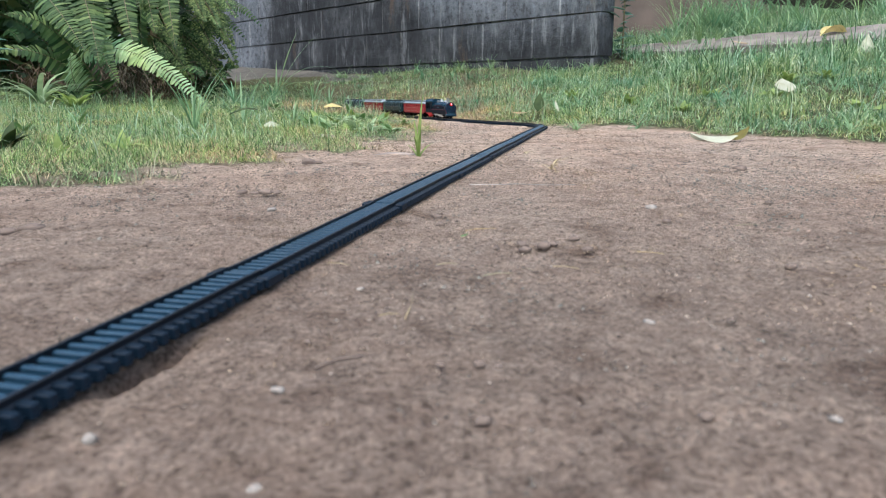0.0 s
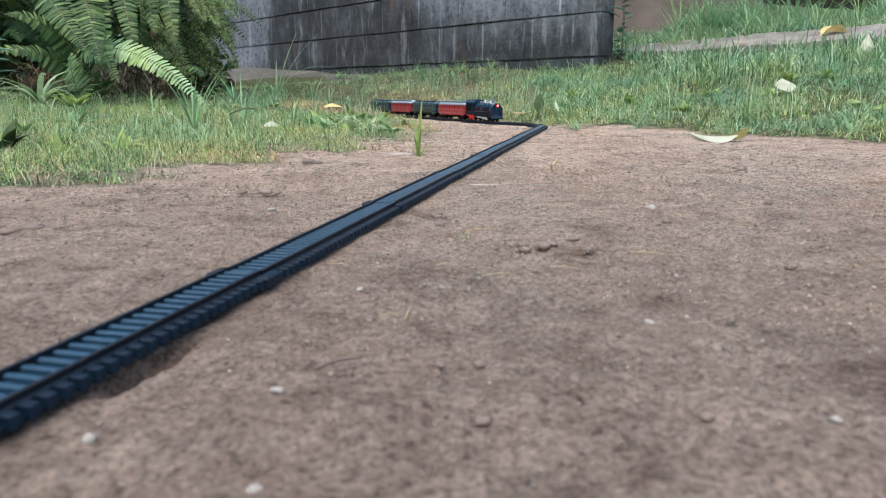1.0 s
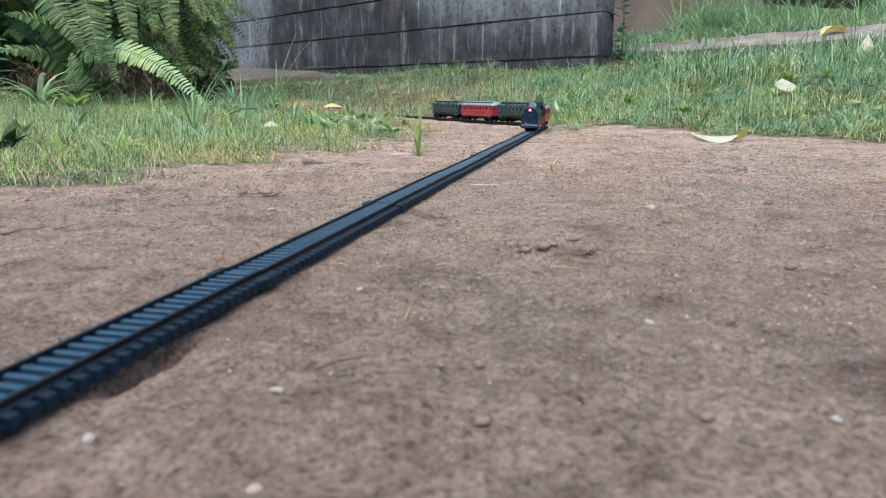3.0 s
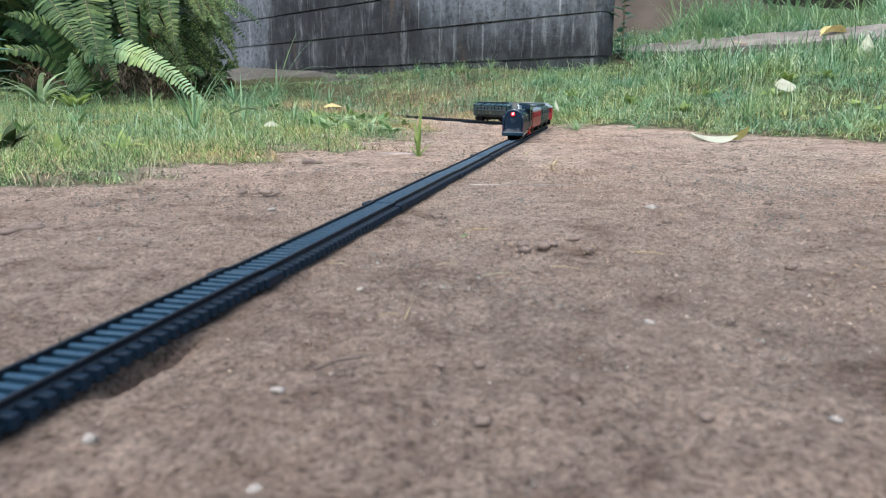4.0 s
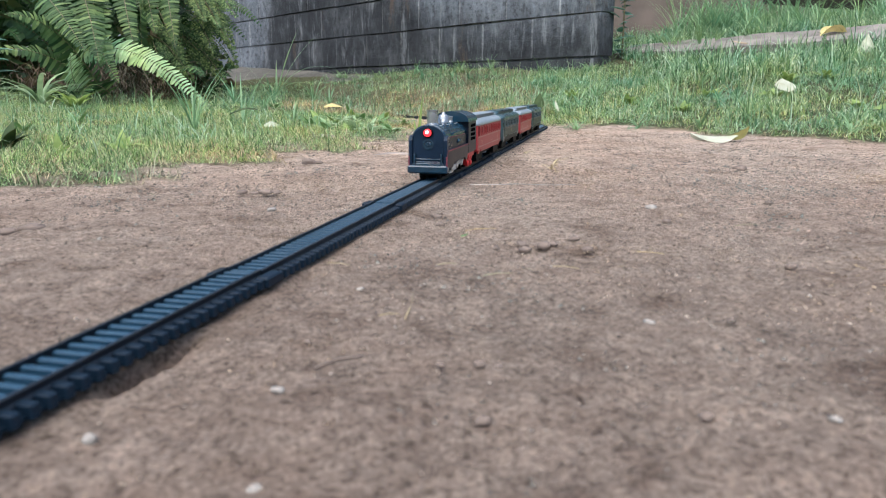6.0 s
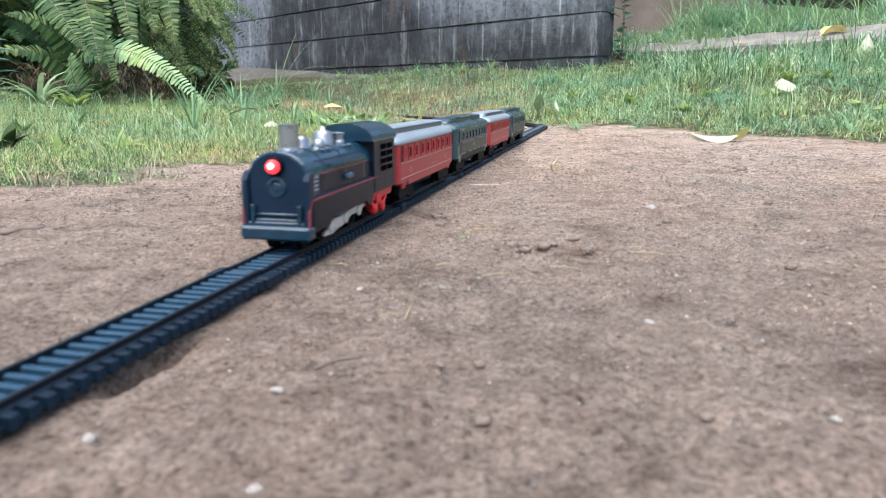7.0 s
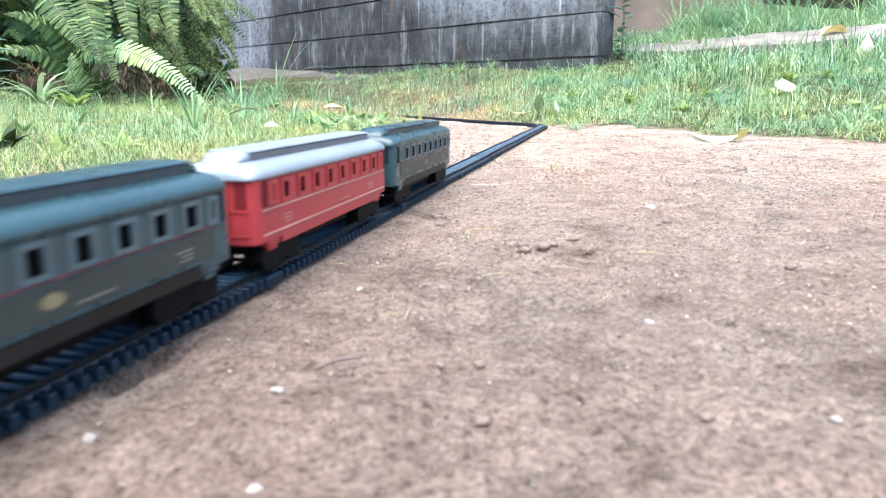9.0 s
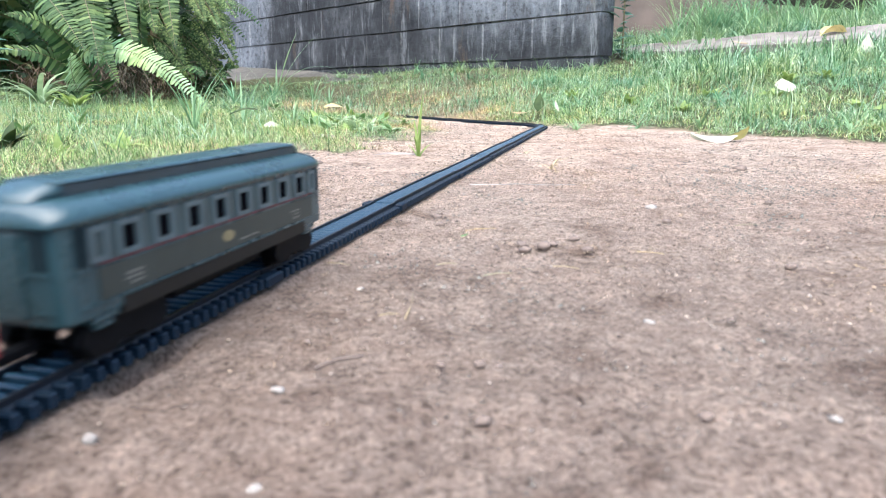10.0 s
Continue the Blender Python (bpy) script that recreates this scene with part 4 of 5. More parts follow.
def rear_wall():
    ob = part("wall_rear", box(bmesh.new(), -3.0, 3.4, 0, 0.15, -0.1, 1.6, 0.01), M_MUDWALL)
    ob.matrix_basis = pose(3.2, 4.55, 0, 0, 0, -8)
    tagged(ob, "red-brown rendered low wall behind the grass", "wall", kind="structure")


rear_wall()


# ---- grass ----
def blades(name, xy, length, width, lean, mat, label, seed, kind="stuff", category="grass", zs=None, droop=0.35, flat=False, seg=2, start=0.6):
    """Many bent tapering blades in one mesh."""
    rng = np.random.default_rng(seed)
    n = len(xy)
    z = lie(xy[:, 0], xy[:, 1]) - 0.003 if zs is None else zs
    base = np.column_stack([xy, z])
    ang = rng.uniform(0, 2 * np.pi, n)
    out = np.column_stack([np.cos(ang), np.sin(ang), np.zeros(n)])
    tw = ang + np.pi / 2 + rng.normal(0, 0.5, n)
    side = np.column_stack([np.cos(tw), np.sin(tw), np.zeros(n)]) * (width * rng.uniform(0.7, 1.3, n))[:, None]
    ln = length * rng.uniform(0.55, 1.35, n)
    ln_l = np.abs(rng.normal(lean, 0.42, n)).clip(0.05, 1.6)
    if flat:
        ln_l = np.full(n, 2.6)
        droop = -0.38
    up = np.array([0, 0, 1.0])
    rings, p = [base - side / 2, base + side / 2], base
    for k in range(1, seg + 1):
        f = (k - 1) / (seg - 1)
        a = ln_l * (start + (1 - start + droop) * f)
        p = p + (out * np.sin(a)[:, None] + up * np.cos(a)[:, None]) * (ln / seg)[:, None]
        w = 0.42 - 0.16 * f
        rings += [p + side * w, p - side * w] if k < seg else [p]
    nv, nl = 2 * seg + 1, 4 * seg - 1
    v = np.stack(rings, 1).reshape(-1, 3)
    i = np.arange(n) * nv
    me = bpy.data.meshes.new(name)
    me.vertices.add(n * nv)
    me.vertices.foreach_set("co", v.reshape(-1))
    corner = [0, 1, 2, 3]
    for k in range(1, seg - 1):
        corner += [2 * k + 1, 2 * k, 2 * k + 2, 2 * k + 3]
    corner += [2 * seg - 1, 2 * seg - 2, 2 * seg]
    loops = (i[:, None] + np.array(corner)).reshape(-1)
    me.loops.add(n * nl)
    me.loops.foreach_set("vertex_index", loops)
    me.polygons.add(n * seg)
    starts = (np.arange(n)[:, None] * nl + 4 * np.arange(seg)).reshape(-1)
    me.polygons.foreach_set("loop_start", starts)
    me.update(calc_edges=True)
    me.validate()
    me.materials.append(mat)
    return tagged(new(name, me), label, category, kind=kind)


def scatter(rng, n, x0, x1, y0, y1, depth=0.0, fade=0.16, outer=False):
    """Points in the lawn, thinner towards its edge and in bare patches."""
    p = np.column_stack([rng.uniform(x0, x1, n), rng.uniform(y0, y1, n)])
    inside = lawn(p[:, 0], p[:, 1]) - depth
    patch = np.clip(0.5 + 0.9 * lattice(p[:, 0], p[:, 1], 0.14, 3) + 0.7 * lattice(p[:, 0], p[:, 1], 0.05, 4), 0, 1)
    thin = np.where((p[:, 0] > -0.7) & (p[:, 0] < 0.42) & (p[:, 1] > 2.3), 0.62, 1.0)
    keep = rng.uniform(0, 1, n) < np.clip(inside / fade, 0, 1) * (0.20 + 0.80 * patch) * thin
    keep &= (np.abs(p[:, 0]) < 0.70 * p[:, 1] + 0.25) != outer
    # worn hollow in the bank
    keep &= rng.uniform(0, 1, n) > 0.85 * np.exp(-((p[:, 0] - 1.02) / 0.11) ** 2 - ((p[:, 1] - 2.63) / 0.10) ** 2)
    # nothing grows behind the wall or under the path
    w = (WALL_B - WALL_A).normalized()
    beyond = (p[:, 0] - WALL_A.x) * w.y * -1 + (p[:, 1] - WALL_A.y) * w.x
    keep &= ~((beyond < 0.0) & (p[:, 0] < 0.8))
    e = Vector((1.7, -1.18, 0)).normalized()
    over = -(p[:, 0] - 0.80) * e.y + (p[:, 1] - 3.28) * e.x
    keep &= ~((over > -0.01) & (over < 0.27) & (p[:, 0] > 0.85))
    keep &= ~((p[:, 0] < -0.48) & (p[:, 1] > 3.95))
    track = off_track(p[:, 0], p[:, 1]) < 0.035
    return p[keep & ~track]


def grow():
    rng = np.random.default_rng(11)
    near = scatter(rng, 370000, -1.3, 0.0, 0.5, 2.2)
    blades("lawn_grass", near, 0.027, 0.0008, 1.45, M_GRASS, "short yellowish-green lawn grass matted beside the bare soil", 1, droop=0.1, start=0.86)
    sprout = scatter(rng, 150000, -1.3, 0.0, 0.55, 2.2, 0.02)
    blades("upright_grass", sprout, 0.019, 0.0008, 0.9, M_GRASS, "short upright blades in the lawn", 21, droop=0.9)
    back = scatter(rng, 150000, -2.4, 0.6, 2.0, 4.6)
    blades("back_grass", back, 0.026, 0.0014, 1.4, M_GRASS, "short patchy grass below the block wall", 2, droop=0.2, start=0.8)
    right = scatter(rng, 280000, 0.15, 2.2, 0.9, 3.3)
    blades("bank_grass", right, 0.028, 0.0012, 1.35, M_GRASS, "green grass on the rising bank", 3, droop=0.3, start=0.75)
    behind = scatter(rng, 50000, 0.8, 3.2, 2.4, 4.5)
    blades("upper_grass", behind, 0.100, 0.0034, 0.8, M_DARKGRASS, "long green grass behind the concrete path", 4, droop=1.7, seg=3)
    tall = np.concatenate([scatter(rng, 26000, 0.2, 2.0, 1.3, 3.2, 0.06), scatter(rng, 5000, -1.3, 0.0, 0.9, 3.0, 0.12), scatter(rng, 14000, -0.9, 0.6, 2.5, 4.0, 0.05)])
    blades("tall_grass", tall, 0.050, 0.0018, 0.75, M_DARKGRASS, "scattered taller green grass blades", 5, droop=1.9, seg=4)
    straw = np.concatenate([scatter(rng, 26000, -1.2, 0.0, 0.5, 2.0, -0.05, 0.05), scatter(rng, 18000, 0.2, 1.8, 1.0, 2.9, -0.05, 0.05)])
    blades("dry_grass", straw, 0.030, 0.0009, 1.5, M_STRAW, "dry straw lying in the grass", 6)
    pale = scatter(rng, 26000, -0.6, 0.35, 2.2, 3.2, -0.03, 0.05)
    blades("dead_grass", pale, 0.032, 0.0014, 1.35, M_STRAW, "pale dead grass in the worn patch before the wall", 15, droop=0.6)
    runners = np.concatenate([scatter(rng, 22000, -0.8, 0.0, 0.5, 1.8, -0.07, 0.05), scatter(rng, 10000, 0.2, 1.2, 0.9, 2.0, -0.07, 0.05)])
    blades("grass_runners", runners, 0.046, 0.0012, 1.5, M_GRASS, "trailing grass runners along the lawn edge", 7, flat=True)
    outer = scatter(rng, 190000, -6.0, 6.0, -5.5, 6.0, outer=True)
    blades("outer_grass", outer, 0.060, 0.0110, 1.1, M_GRASS, "short green grass around the bare soil", 9, droop=1.1)
    wisps = np.concatenate([scatter(rng, 1300, -1.3, 0.0, 1.0, 2.2, 0.08), scatter(rng, 9000, 0.2, 1.9, 1.1, 2.9, 0.05), scatter(rng, 2600, -0.8, 0.6, 2.4, 3.6, 0.02)])
    blades("long_wisps", wisps, 0.064, 0.0019, 0.8, M_WISP, "long pale arching grass stems over the lawn", 8, droop=2.0, seg=5)


grow()


# ---- ferns ----
def frond(parent, p0, p1, p2, mat, reach=0.045, wide=0.0135, step=0.0135, seed=0, fine=False):
    """A bent midrib with two rows of leaflets, longest in the middle."""
    rng = random.Random(seed)
    p0, p1, p2 = Vector(p0), Vector(p1), Vector(p2)
    at = lambda f: p0 * (1 - f) ** 2 + p1 * 2 * f * (1 - f) + p2 * f * f
    pts = [at(k / 60) for k in range(61)]
    length = sum((b - a).length for a, b in zip(pts, pts[1:]))
    n = max(8, int(length / step))
    verts, faces = [], []
    face_to = Vector((rng.uniform(-0.3, 0.3), -0.75, 0.65)).normalized()
    for k in range(2, n + 1):
        f = k / n
        c = at(f)
        d = (at(min(1, f + 0.02)) - at(f - 0.02)).normalized()
        s = d.cross(face_to).normalized()
        up = s.cross(d).normalized()
        ln = reach * min(1.0, 0.35 + 2.6 * f) * (1 - max(0, f - 0.35) / 0.65) ** 0.75 + 0.004
        for side in (-1, 1):
            o = (s * side + d * (0.25 + rng.uniform(-0.1, 0.1)) + up * rng.uniform(-0.25, 0.12)).normalized()
            w = d * wide * 0.5 * (0.55 + 0.45 * ln / reach)
            droop = up * -ln * rng.uniform(0.05, 0.22)
            if not fine:
                b = len(verts)
                verts += [c - w * 0.6, c + w * 0.8, c + o * ln * 0.4 + w, c + o * ln * 0.4 - w, c + o * ln * 0.82 + w * 0.85 + droop * 0.6, c + o * ln * 0.82 - w * 0.8 + droop * 0.6, c + o * ln + droop]
                faces += [(b, b + 1, b + 2, b + 3), (b + 3, b + 2, b + 4, b + 5), (b + 5, b + 4, b + 6)]
            else:
                for q in range(1, 6):
                    e = c + o * ln * q / 5 + droop * (q / 5) ** 2
                    for t2 in (-1, 1):
                        b = len(verts)
                        tip = e + (d * t2 + o * 0.6) * 0.010 * (1.2 - q / 6)
                        m = (e + tip) / 2
                        x = (d * 0.5 - o * t2).normalized() * 0.0035
                        verts += [e, m + x, tip, m - x]
                        faces += [(b, b + 1, b + 2, b + 3)]
    ob = pour("frond", [tuple(v) for v in verts], faces, mat)
    ob.parent = parent
    bm = bmesh.new()
    rings = []
    for k in range(13):
        c, r = at(k / 12), 0.0022 * (1 - 0.75 * k / 12)
        rings.append([c + Vector((r * math.cos(a), 0, r * math.sin(a))) for a in (0, 2.1, 4.2)])
    part("midrib", loft(bm, rings), M_STEM, ob)
    return ob


def fern(fronds, mat, label, seed, pale=(), **kw):
    t = new("fern")
    for k, (a, b, c) in enumerate(fronds):
        frond(t, a, b, c, M_FERNPALE if k in pale else mat, seed=seed * 50 + k, **kw)
    return tagged(t, label, "fern", "ferns by the wall")


fern([((-1.220, 2.32, 0.185), (-0.96, 2.2, 0.305), (-0.698, 2.1, 0.043)),
      ((-1.091, 2.32, 0.44), (-1.087, 2.2, 0.261), (-0.953, 2.1, 0.117)),
      ((-1.158, 2.32, 0.474), (-1.062, 2.2, 0.326), (-1.005, 2.1, 0.174)),
      ((-1.289, 2.32, 0.424), (-1.147, 2.2, 0.326), (-1.043, 2.1, 0.205)),
      ((-1.111, 2.32, 0.094), (-1.164, 2.2, 0.326), (-1.259, 2.1, 0.307)),
      ((-1.111, 2.32, 0.094), (-1.241, 2.2, 0.261), (-1.34, 2.1, 0.197)),
      ((-1.149, 2.32, 0.076), (-1.156, 2.2, 0.11), (-1.207, 2.1, 0.077)),
      ((-1.076, 2.32, 0.076), (-1.098, 2.2, 0.161), (-1.078, 2.1, 0.044)),
      ((-1.172, 2.32, 0.04), (-1.152, 2.2, 0.144), (-1.085, 2.1, 0.197))], M_FERN, "green sword fern with one pale drooping frond", 1, pale=(0, 8), reach=0.054, wide=0.0110, step=0.0105)
fern([((-1.086, 2.62, 0.115), (-1.064, 2.5, 0.432), (-0.927, 2.4, 0.453)),
      ((-0.991, 2.62, 0.486), (-0.935, 2.5, 0.377), (-0.89, 2.4, 0.232)),
      ((-1.07, 2.62, 0.505), (-1.002, 2.5, 0.377), (-0.952, 2.4, 0.277)),
      ((-1.15, 2.62, 0.505), (-1.083, 2.5, 0.34), (-1.024, 2.4, 0.204)),
      ((-1.02, 2.62, 0.11), (-0.90, 2.5, 0.22), (-0.80, 2.4, 0.14))], M_FERN, "bushy green sword fern with hanging fronds", 2, reach=0.038, wide=0.0105, step=0.0100)
def feathery():
    rng = random.Random(77)
    fr = []
    for k in range(26):
        x, z = rng.uniform(-1.06, -0.80), rng.uniform(0.22, 0.62)
        a = Vector((x - 0.10, 2.84, z + 0.06))
        c = Vector((x + rng.uniform(0.02, 0.17), rng.uniform(2.55, 2.72), max(0.13, z - rng.uniform(0.08, 0.2))))
        fr.append((tuple(a), tuple((a + c) / 2 + Vector((0, -0.03, rng.uniform(0.05, 0.1)))), tuple(c)))
    fern(fr, M_FERN, "feathery light green fern hanging before the wall", 3, reach=0.055, step=0.016, fine=True)


feathery()


def back_ferns():
    rng = random.Random(21)
    for g in range(3):
        root = Vector((-1.85 + g * 0.36, 2.95, 0.10))
        fr = []
        for k in range(14):
            a = rng.uniform(0, 2 * math.pi)
            out = Vector((math.cos(a), math.sin(a) * 0.6 - 0.25, 0)) * rng.uniform(0.25, 0.5)
            h = rng.uniform(0.3, 0.75)
            fr.append((tuple(root + Vector((rng.uniform(-0.05, 0.05), 0, 0))), tuple(root + out * 0.45 + Vector((0, 0, h))), tuple(root + out + Vector((0, 0, h * rng.uniform(0.3, 0.8))))))
        fern(fr, M_FERNDARK, "dense fern behind, its leaflets coloured dark for shade", 7 + g, reach=0.042, wide=0.012, step=0.014)


back_ferns()


def undergrowth():
    """Leaves and dead fronds between the ferns, coloured dark to stand for the shade there."""
    rng = np.random.default_rng(8)
    n = 20000
    c = np.column_stack([rng.uniform(-3.3, -0.95, n), rng.uniform(2.75, 3.6, n), np.zeros(n)])
    c[:, 0] += (c[:, 1] - 2.75) * -0.12
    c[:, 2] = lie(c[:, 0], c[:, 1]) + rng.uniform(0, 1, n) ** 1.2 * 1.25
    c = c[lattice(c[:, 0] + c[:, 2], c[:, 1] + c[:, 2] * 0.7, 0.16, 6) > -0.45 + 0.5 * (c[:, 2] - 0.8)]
    n = len(c)
    d = rng.normal(0, 1, (n, 3))
    d[:, 2] = d[:, 2] * 0.5 - 0.2
    d /= np.linalg.norm(d, axis=1)[:, None]
    s = np.cross(d, rng.normal(0, 1, (n, 3)))
    s /= np.linalg.norm(s, axis=1)[:, None]
    L = rng.uniform(0.03, 0.075, n)[:, None]
    W = L * rng.uniform(0.22, 0.4, n)[:, None]
    v = np.stack([c, c + d * L * 0.4 + s * W, c + d * L, c + d * L * 0.4 - s * W], 1).reshape(-1, 3)
    i = np.arange(n) * 4
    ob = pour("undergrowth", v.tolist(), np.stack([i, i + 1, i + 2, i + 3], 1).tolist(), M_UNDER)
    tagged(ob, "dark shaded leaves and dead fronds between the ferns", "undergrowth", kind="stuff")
    m = 1500
    xy = np.column_stack([rng.uniform(-1.5, -0.95, m), rng.uniform(2.45, 2.9, m)])
    blades("dead_stalks", xy, 0.10, 0.0024, 1.5, M_STRAW2, "brown dead fern stalks heaped under the ferns", 12, zs=lie(xy[:, 0], xy[:, 1]) + rng.uniform(-0.01, 0.10, m))


M_STRAW2 = leafy("dead_stalk", [(0.0, (0.05, 0.036, 0.026)), (0.7, (0.10, 0.076, 0.052)), (1.0, (0.22, 0.18, 0.12))], 0.8, 0.1)
undergrowth()


# ---- weeds, tufts and fallen leaves ----
M_PALEWEED = leafy("pale_strap_leaf", [(0.3, (0.24, 0.36, 0.18)), (0.7, (0.40, 0.52, 0.30))], 0.35, 0.3, "noise")
M_ROSETTE = leafy("yellow_green_weed_leaf", [(0.3, (0.14, 0.23, 0.05)), (0.7, (0.33, 0.43, 0.13))], 0.4, 0.3, "noise")

def strap(parent, base, yaw, length, wide, rise, mat, name="leaf", fold=0.25, tip=0.0, foot=0.12):
    """One arching leaf with a folded midrib; rise: degrees above level at its foot; tip: at its end."""
    verts, faces = [], []
    p = Vector(base)
    n = 8
    for k in range(n + 1):
        f = k / n
        a = radians(rise + (tip - rise) * f)
        d = Vector((math.cos(radians(yaw)) * math.cos(a), math.sin(radians(yaw)) * math.cos(a), math.sin(a)))
        s = Vector((-math.sin(radians(yaw)), math.cos(radians(yaw)), 0))
        up = d.cross(s) * -1
        w = wide / 2 * max(0.05, math.sin(math.pi * (foot + (1 - foot) * f) ** 0.8))
        verts += [p - s * w + up * w * fold, p, p + s * w + up * w * fold]
        if k:
            b = 3 * k
            faces += [(b - 3, b - 2, b + 1, b), (b - 2, b - 1, b + 2, b + 1)]
        p = p + d * (length / n)
    ob = pour(name, [tuple(v) for v in verts], faces, mat, True)
    ob.parent = parent
    return ob


def weed(x, y, leaves, mat, label, name="weed", group=""):
    t = new(name)
    z = float(lie(x, y)) - 0.002
    for yaw, length, wide, rise, tip in leaves:
        strap(t, (x, y, z), yaw, length, wide, rise, mat, tip=tip)
    return tagged(t, label, "weed" if name == "weed" else "grass tuft", group)


weed(-0.645, 1.032, [(150, 0.05, 0.016, 50, -30), (250, 0.05, 0.018, 50, -20), (0, 0.06, 0.018, 55, -15), (45, 0.045, 0.022, 65, 10), (200, 0.045, 0.022, 75, 20), (330, 0.05, 0.02, 70, 10), (80, 0.05, 0.024, 80, 40), (20, 0.04, 0.02, 60, -20), (270, 0.035, 0.018, 60, 0)], M_DARKLEAF, "dark broad-leaved weed in the short grass")
weed(-0.528, 0.961, [(120, 0.034, 0.012, 85, 60), (20, 0.030, 0.013, 50, -20), (300, 0.022, 0.012, 40, -30), (180, 0.030, 0.014, 45, -25), (350, 0.036, 0.008, 60, 0), (240, 0.024, 0.010, 30, -40)], M_ROSETTE, "small pale broad-leaved weed in the grass")
weed(-0.467, 1.015, [(20, 0.050, 0.013, 60, -15), (165, 0.045, 0.016, 65, -40), (350, 0.058, 0.011, 50, -45), (70, 0.035, 0.014, 70, 20), (200, 0.036, 0.013, 40, -30), (100, 0.040, 0.015, 80, 40), (280, 0.03, 0.012, 35, -30)], M_ROSETTE, "light green rosette weed in the grass")
_r = random.Random(90)
weed(-1.19, 2.1, [(_r.uniform(-80, 260), _r.uniform(0.12, 0.24), _r.uniform(0.010, 0.016), _r.uniform(55, 82), _r.uniform(-95, -15)) for _ in range(22)], M_PALEWEED, "pale strap-leaved weed beside the ferns")
weed(-1.08, 2.08, [(_r.uniform(0, 360), _r.uniform(0.06, 0.12), _r.uniform(0.016, 0.026), _r.uniform(40, 80), _r.uniform(-40, 30)) for _ in range(12)], M_ROSETTE, "bright green broad-leaved weed beside the ferns")
weed(-1.30, 2.0, [(170, 0.07, 0.03, 40, -10), (20, 0.06, 0.03, 50, -10), (280, 0.06, 0.03, 30, -30), (90, 0.05, 0.03, 70, 20), (230, 0.06, 0.028, 40, 0)], M_BLUELEAF, "low pale green weed by the ferns")
_t = new("shrub")
for _yaw, _z, _l in ((10, 0.20, 0.08), (340, 0.17, 0.09), (60, 0.23, 0.07), (200, 0.21, 0.07), (120, 0.25, 0.07), (300, 0.22, 0.06), (20, 0.14, 0.08)):
    strap(_t, (-1.30, 2.05, _z), _yaw, _l, 0.036, 25, M_BLUELEAF, tip=-25)
part("stem", lathe(bmesh.new(), [(0.004, 0.03), (0.003, 0.26)], 8, pose(-1.30, 2.05, 0)), M_STEM, _t)
tagged(_t, "small shrub with rounded blue-green leaves", "shrub")


_t = new("shrub")
_r = random.Random(61)
for _k in range(34):
    strap(_t, (0.79 + _r.uniform(-0.02, 0.035), 3.20 + _r.uniform(-0.03, 0.03), 0.25 + _k * 0.010), _r.uniform(0, 360), _r.uniform(0.045, 0.085), _r.uniform(0.024, 0.042), _r.uniform(10, 50), M_BLUELEAF, tip=_r.uniform(-40, 0))
part("stem", lathe(bmesh.new(), [(0.005, 0.10), (0.003, 0.60)], 8, pose(0.795, 3.20, 0)), M_STEM, _t)
tagged(_t, "slender shrub with small pale blue-green leaves", "shrub")


def rosette(x, y, n, length, wide, mat, label, seed, lift=0.0):
    """A low plant with two rings of leaves."""
    r = random.Random(seed)
    return weed(x, y, [(360 * k / n + r.uniform(-25, 25), length * r.uniform(0.6, 1.1), wide * r.uniform(0.7, 1.1), r.uniform(35, 80), r.uniform(-35, 15)) for k in range(n)], mat, label, group="lawn weeds")


for _k, (_x, _y, _l) in enumerate(((0.83, 2.22, 0.06), (1.10, 2.28, 0.06), (1.20, 2.24, 0.055), (0.93, 2.02, 0.06), (0.56, 2.15, 0.06), (0.44, 2.4, 0.05), (1.02, 1.75, 0.04), (0.66, 1.95, 0.045), (1.30, 2.05, 0.05))):
    rosette(_x, _y, 13, _l, 0.020, M_ROSETTE, "bright yellow-green leafy weed on the grassy bank", 500 + _k)


def tuft(x, y, n, length, wide, lean, mat, label, seed, name="grass_tuft", group="grass tufts"):
    rng = random.Random(seed)
    return weed(x, y, [(rng.uniform(0, 360), length * rng.uniform(0.6, 1.2), wide * rng.uniform(0.7, 1.2), 90 - lean * rng.uniform(0.2, 1), 90 - lean * rng.uniform(1.2, 2.6)) for _ in range(n)], mat, label, name, group)


tuft(-0.493, 1.398, 14, 0.150, 0.0036, 30, M_DARKGRASS, "tall green grass tuft in the lawn", 1)
tuft(-0.44, 1.55, 16, 0.15, 0.0040, 38, M_DARKGRASS, "tall green grass tuft in the lawn", 9)
tuft(-0.37, 1.75, 14, 0.09, 0.0036, 45, M_DARKGRASS, "tall green grass tuft in the lawn", 10)
weed(-0.033, 0.94, [(70, 0.088, 0.0046, 88, 66), (110, 0.062, 0.0042, 82, 52), (255, 0.040, 0.0036, 78, 30), (40, 0.036, 0.0046, 66, 0), (150, 0.030, 0.0040, 70, 10), (290, 0.045, 0.0040, 84, 60)], M_ROSETTE, "single upright grass plant growing in bare soil", "grass_tuft", "grass tufts")
tuft(0.126, 0.81, 11, 0.028, 0.0022, 60, M_STRAW, "small dried grass tuft on bare soil", 2)
tuft(0.119, 1.009, 6, 0.018, 0.0022, 60, M_STRAW, "tiny dried grass tuft on bare soil", 3)
tuft(0.317, 1.672, 16, 0.06, 0.0038, 60, M_DARKGRASS, "splayed green grass tuft at the lawn edge", 4)
